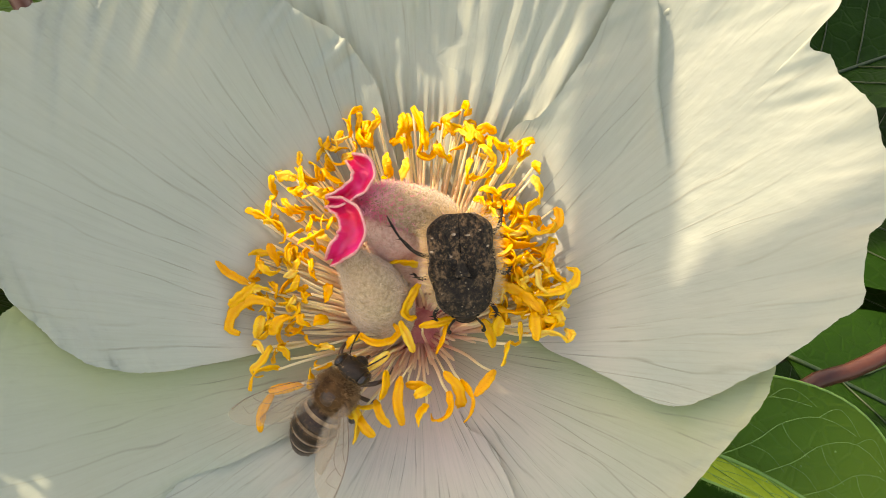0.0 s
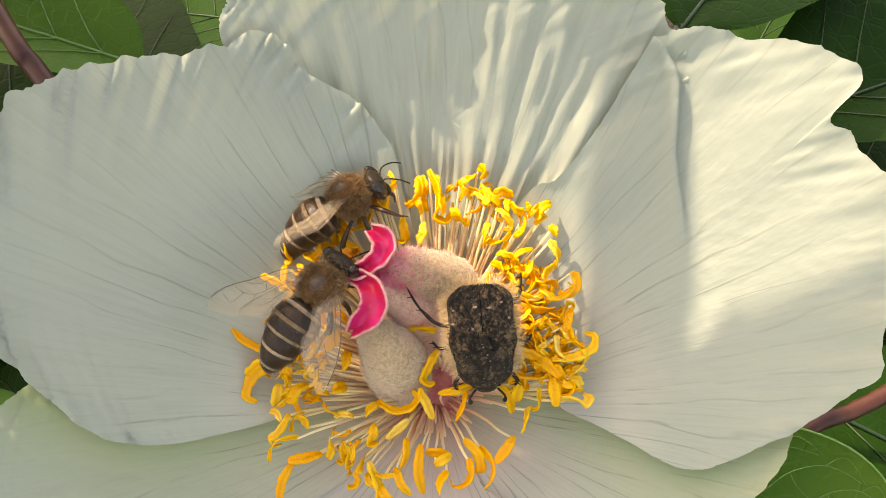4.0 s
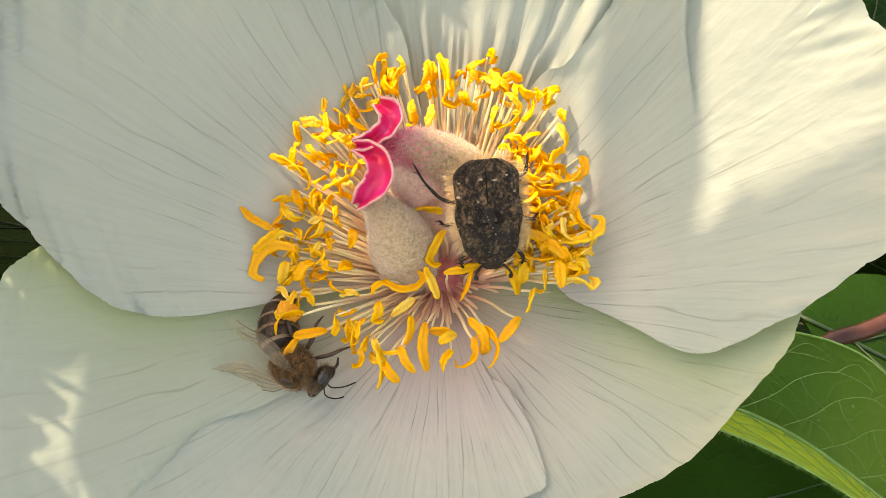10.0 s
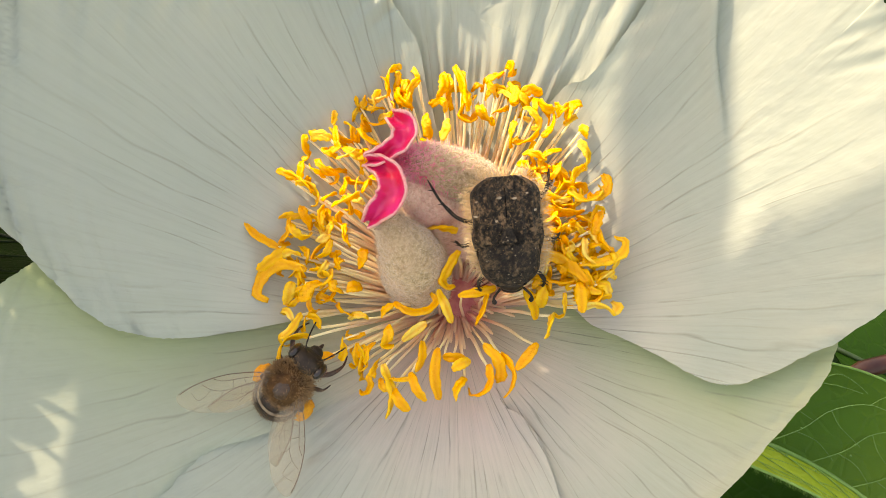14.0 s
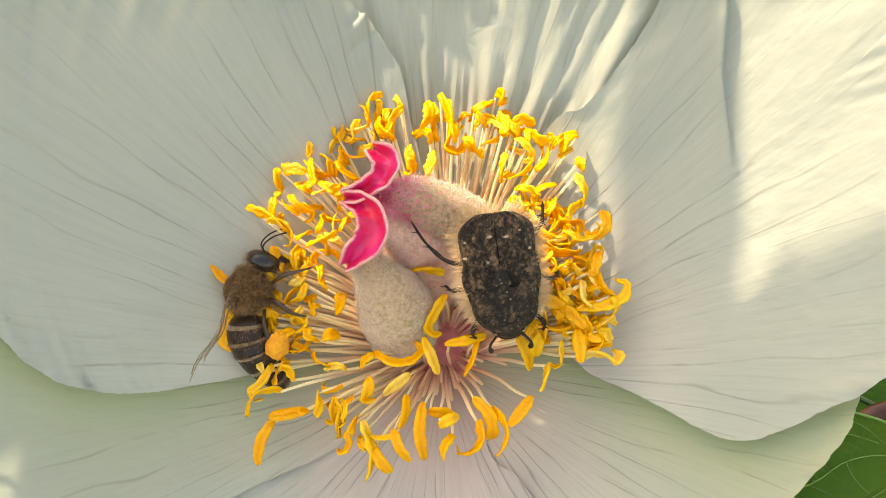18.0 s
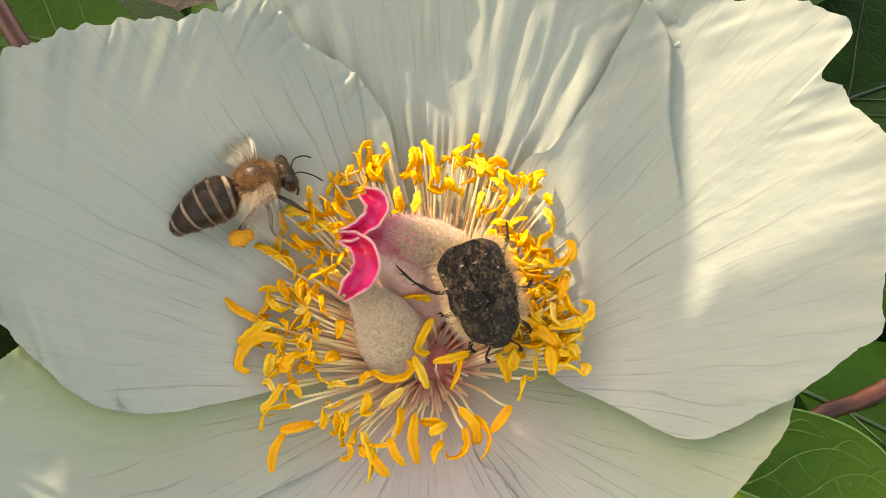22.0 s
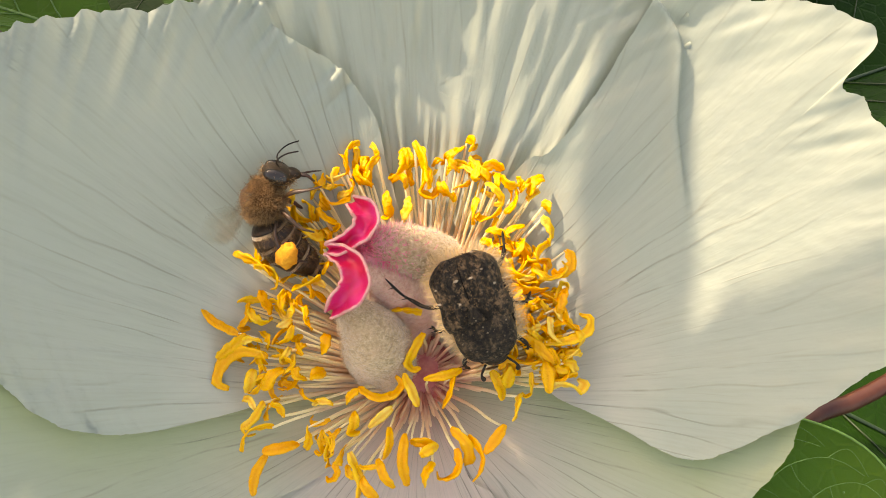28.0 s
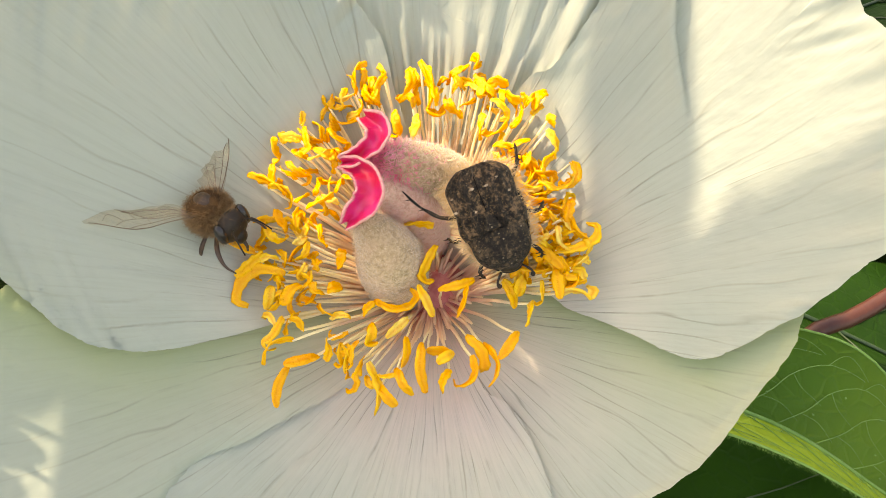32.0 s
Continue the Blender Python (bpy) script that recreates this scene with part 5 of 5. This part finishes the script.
# ---- what moves ----
def motions():
    walk(beetle, [
        (0, pose(0.0049, 0.0021, 0.5640, 3, 31, -86)),
        (9, pose(0.0049, 0.0020, 0.5640, 4, 31, -85)),
        (16, pose(0.0051, 0.0020, 0.5640, 5, 31, -84)),
        (17.8, pose(0.0052, 0.0021, 0.5640, 7, 31, -82)),
        (18.4, pose(0.0054, 0.0024, 0.5643, 15, 30, -76)),
        (19.0, pose(0.0055, 0.0026, 0.5644, 22, 29, -69)),
        (22, pose(0.0055, 0.0027, 0.5644, 23, 29, -68)),
        (28, pose(0.0055, 0.0028, 0.5644, 24, 29, -67)),
        (30.5, pose(0.0058, 0.0028, 0.5644, 24, 28, -66)),
        (32, pose(0.0059, 0.0027, 0.5644, 23, 29, -68)),
    ])
    walk(bee_dark, [
        (0, pose(-0.0094, -0.0095, 0.5554, 13, -42, 42)),
        (0.5, pose(-0.0074, -0.0106, 0.5551, 8, -45, 46)),
        (1, pose(-0.0089, -0.0106, 0.5550, 8, -51, 61)),
        (1.4, pose(-0.0085, -0.0096, 0.5553, 6, -48, 59)),
        (1.6, pose(-0.0095, -0.0097, 0.5563, 9, -50, 52)),
        (1.7, pose(-0.0175, -0.0167, 0.5599, 8, -11, 62)),
        (1.8, pose(-0.0272, -0.0273, 0.5634, 2, -10, 85)),
        (2, pose(-0.0324, -0.0362, 0.5654, 6, -3, 86)),
        (3.36, pose(-0.1865, -0.2835, 0.4849, 15, -14, 115)),
        (4.68, pose(-0.3433, -0.5168, 0.2960, 7, -7, 115)),
        (6, pose(-0.5000, -0.7500, 0.0070, 0, 0, 115)),
        (32, pose(-0.5000, -0.7500, 0.0070, 0, 0, 115)),
    ])
    walk(bee_banded, [
        (0, pose(-0.0566, 0.0066, 0.5911, 5, -5, 48)),
        (0.9, pose(-0.0446, 0.0066, 0.5911, 5, -5, 48)),
        (1, pose(-0.0338, 0.0057, 0.5882, -9, -23, 59)),
        (1.2, pose(-0.0299, 0.0032, 0.5809, -7, -2, 36)),
        (1.4, pose(-0.0273, 0.0001, 0.5741, -14, 5, 24)),
        (1.6, pose(-0.0221, -0.0002, 0.5685, -3, -3, 31)),
        (1.8, pose(-0.0142, -0.0028, 0.5656, 8, -9, 35)),
        (2, pose(-0.0229, 0.0143, 0.5702, 0, -7, 30)),
        (2.2, pose(-0.0195, 0.0180, 0.5712, 1, -6, 23)),
        (2.5, pose(-0.0155, 0.0070, 0.5680, 4, -15, 37)),
        (2.8, pose(-0.0172, 0.0119, 0.5685, -2, -8, 27)),
        (3, pose(-0.0144, 0.0159, 0.5684, -6, -9, 24)),
        (3.2, pose(-0.0140, 0.0170, 0.5675, -9, -17, 39)),
        (3.4, pose(-0.0116, 0.0185, 0.5679, -25, -18, 38)),
        (3.5, pose(-0.0141, 0.0161, 0.5673, -26, -17, 41)),
        (4.5, pose(-0.0032, 0.0160, 0.5669, -4, -25, -12)),
        (5.5, pose(0.0077, 0.0159, 0.5665, 16, -14, -65)),
        (5.7, pose(0.0082, 0.0126, 0.5655, 10, -20, -55)),
        (5.9, pose(0.0051, 0.0132, 0.5666, -8, -27, -35)),
        (6, pose(0.0065, 0.0159, 0.5693, -5, -25, -58)),
        (6.1, pose(0.0118, 0.0168, 0.5710, -1, -11, -72)),
        (6.2, pose(-0.0101, 0.0133, 0.5783, -35, -12, -103)),
        (6.3, pose(-0.0262, 0.0052, 0.5878, -17, -14, -157)),
        (6.5, pose(-0.0519, 0.0010, 0.5924, -24, -25, -142)),
        (7.624, pose(0.1648, 0.3024, 0.4953, 14, 20, -55)),
        (8.812, pose(0.3324, 0.5762, 0.3012, 7, 10, -55)),
        (10, pose(0.5000, 0.8500, 0.0070, 0, 0, -55)),
        (32, pose(0.5000, 0.8500, 0.0070, 0, 0, -55)),
    ])
    walk(bee_laden, [
        (0, pose(-0.0591, -0.0191, 0.5846, 11, 2, 65)),
        (2.8, pose(-0.0471, -0.0191, 0.5846, 11, 2, 65)),
        (3.2, pose(-0.0376, -0.0025, 0.5803, 7, -8, 58)),
        (3.3, pose(-0.0327, 0.0012, 0.5750, 8, -10, 56)),
        (3.4, pose(-0.0256, 0.0041, 0.5695, 8, -14, 56)),
        (3.5, pose(-0.0203, 0.0086, 0.5674, 6, -19, 60)),
        (4.2, pose(-0.0113, 0.0012, 0.5686, 2, -14, 48)),
        (4.9, pose(0.0006, -0.0092, 0.5659, -7, -13, 46)),
        (5.5, pose(0.0115, -0.0189, 0.5632, -22, -12, 28)),
        (5.7, pose(0.0201, -0.0080, 0.5699, -21, -23, 25)),
        (5.8, pose(0.0302, -0.0085, 0.5746, -25, -31, 27)),
        (5.9, pose(0.0408, -0.0153, 0.5729, -33, -33, 56)),
        (6, pose(0.0356, -0.0207, 0.5721, -44, -17, 88)),
        (6.1, pose(0.0351, -0.0220, 0.5720, -47, -12, 99)),
        (6.4, pose(0.0416, -0.0216, 0.5725, -50, -1, 118)),
        (6.7, pose(0.0337, -0.0106, 0.5647, -49, -10, 122)),
        (6.8, pose(0.0292, -0.0100, 0.5648, -48, -10, 125)),
        (6.9, pose(0.0239, -0.0057, 0.5648, -51, -16, 124)),
        (7, pose(0.0176, -0.0063, 0.5645, -47, -18, 123)),
        (7.2, pose(0.0165, -0.0081, 0.5620, -35, -16, 125)),
        (7.5, pose(0.0213, 0.0028, 0.5648, -57, -19, 131)),
        (7.7, pose(0.0049, -0.0009, 0.5637, -49, -20, 139)),
        (7.8, pose(-0.0098, -0.0098, 0.5623, -10, -25, 117)),
        (8, pose(-0.0146, -0.0117, 0.5610, 7, -17, 78)),
        (8.2, pose(-0.0208, -0.0130, 0.5611, -4, -4, 49)),
        (8.35, pose(-0.0198, -0.0116, 0.5612, 5, -10, 58)),
        (8.5, pose(-0.0198, -0.0131, 0.5608, 9, -13, 63)),
        (9, pose(-0.0209, -0.0084, 0.5556, -30, -52, 70)),
        (9.5, pose(-0.0226, -0.0077, 0.5548, -16, -41, 23)),
        (9.75, pose(-0.0200, -0.0086, 0.5547, 39, -19, -18)),
        (10, pose(-0.0174, -0.0096, 0.5545, 73, 20, -28)),
        (10.5, pose(-0.0179, -0.0112, 0.5541, 76, 18, -17)),
        (11, pose(-0.0167, -0.0104, 0.5543, 84, 12, 0)),
        (11.5, pose(-0.0159, -0.0082, 0.5548, 62, 21, -33)),
        (12, pose(-0.0172, -0.0098, 0.5550, 88, 8, -62)),
        (12.5, pose(-0.0148, -0.0106, 0.5542, 66, 20, -36)),
        (13, pose(-0.0135, -0.0120, 0.5541, 83, 1, 9)),
        (13.5, pose(-0.0159, -0.0128, 0.5538, 54, -30, 20)),
        (14.5, pose(-0.0183, -0.0082, 0.5557, 7, -37, 49)),
        (15.5, pose(-0.0206, -0.0035, 0.5576, -37, -24, 75)),
        (16, pose(-0.0208, -0.0021, 0.5576, -68, -35, 124)),
        (16.5, pose(-0.0210, -0.0021, 0.5577, -63, -33, 116)),
        (17, pose(-0.0205, -0.0006, 0.5583, -62, -34, 76)),
        (17.5, pose(-0.0193, 0.0017, 0.5592, -51, -26, 58)),
        (18, pose(-0.0185, 0.0010, 0.5589, -61, -31, 69)),
        (18.5, pose(-0.0192, 0.0018, 0.5590, -63, -32, 61)),
        (19, pose(-0.0190, 0.0011, 0.5588, -61, -33, 68)),
        (19.5, pose(-0.0183, 0.0010, 0.5590, -63, -25, 55)),
        (20, pose(-0.0193, 0.0008, 0.5592, -58, -17, 40)),
        (20.5, pose(-0.0188, 0.0011, 0.5592, -56, -19, 42)),
        (21, pose(-0.0182, 0.0028, 0.5595, -60, -26, 53)),
        (21.5, pose(-0.0202, 0.0078, 0.5628, -12, -25, 59)),
        (22, pose(-0.0195, 0.0130, 0.5689, -6, -3, 24)),
        (22.5, pose(-0.0170, 0.0142, 0.5691, -5, -6, 23)),
        (23, pose(-0.0131, 0.0129, 0.5676, 18, -8, 15)),
        (23.5, pose(-0.0165, 0.0119, 0.5661, 4, 3, -46)),
        (24, pose(-0.0147, 0.0108, 0.5663, 10, 16, -47)),
        (24.5, pose(-0.0155, 0.0091, 0.5664, 7, 33, -60)),
        (25, pose(-0.0183, 0.0078, 0.5647, -15, 26, -97)),
        (25.5, pose(-0.0214, 0.0017, 0.5620, -9, 23, -79)),
        (26.17, pose(-0.0209, 0.0042, 0.5624, -1, 3, -33)),
        (26.83, pose(-0.0205, 0.0066, 0.5628, -11, -17, 13)),
        (27.5, pose(-0.0201, 0.0090, 0.5633, -33, -23, 65)),
        (28, pose(-0.0158, 0.0122, 0.5660, -60, -44, 58)),
        (28.5, pose(-0.0166, 0.0122, 0.5660, -60, -44, 50)),
        (29, pose(-0.0181, 0.0104, 0.5656, -62, -44, 58)),
        (29.5, pose(-0.0175, 0.0123, 0.5660, -56, -42, 48)),
        (29.75, pose(-0.0188, 0.0148, 0.5657, -6, -11, -5)),
        (30, pose(-0.0192, 0.0161, 0.5660, -8, -3, -46)),
        (30.5, pose(-0.0218, 0.0095, 0.5637, 2, -19, -39)),
        (31, pose(-0.0220, 0.0100, 0.5641, -3, -12, -39)),
        (31.5, pose(-0.0224, 0.0070, 0.5632, -4, -17, -37)),
        (32, pose(-0.0236, 0.0065, 0.5630, -5, -18, -37)),
    ])
    # wings: swept back at rest, beating in flight
    flights = {bee_dark.name: [(1.65, 2.6)], bee_banded.name: [(0.7, 3.1), (5.9, 7.0)], bee_laden.name: [(2.8, 3.7), (5.0, 8.5), (21.7, 22.7), (27.5, 28.1)]}
    for ob in list(scene.objects):
        if ob.name in WING_ROOTS:
            owner, side, root, kind = WING_ROOTS[ob.name]
            sweep = {"fore": 58, "hind": 66}[kind]
            laden = owner == bee_laden.name
            rest = pose(*root, (10 if laden else 20) * side, 0, sweep * side)
            spread = pose(*root, 20 * side, 0, (sweep - 16) * side)
            rows = [(0.0, rest)]
            for begin, end in flights[owner]:
                rows.append((begin, rest))
                n = int((end - begin) * 15)
                for k in range(1, n):
                    rows.append((begin + k / 15, pose(*root, (48 if k % 2 else -18) * side, 0, (sweep - 50) * side)))
                rows.append((end, rest))
            if laden:
                rows += [(29.6, rest), (29.95, spread)]
            rows.append((32.0, rows[-1][1]))
            walk(ob, rows)
    # the abdomen curls under while the bee clings to the stamens
    waist = ABDOMENS[bee_laden.name].location.copy()
    straight, curled, tucked = pose(*waist), pose(*waist, 0, -30, 0), pose(*waist, 0, -52, 0)
    walk(ABDOMENS[bee_laden.name], [(0, straight), (8.4, straight), (8.9, tucked), (13.2, tucked), (15, curled), (21.4, curled), (21.8, straight), (22.8, straight), (23.3, curled), (25.6, curled), (27.8, tucked), (32, tucked)])


motions()
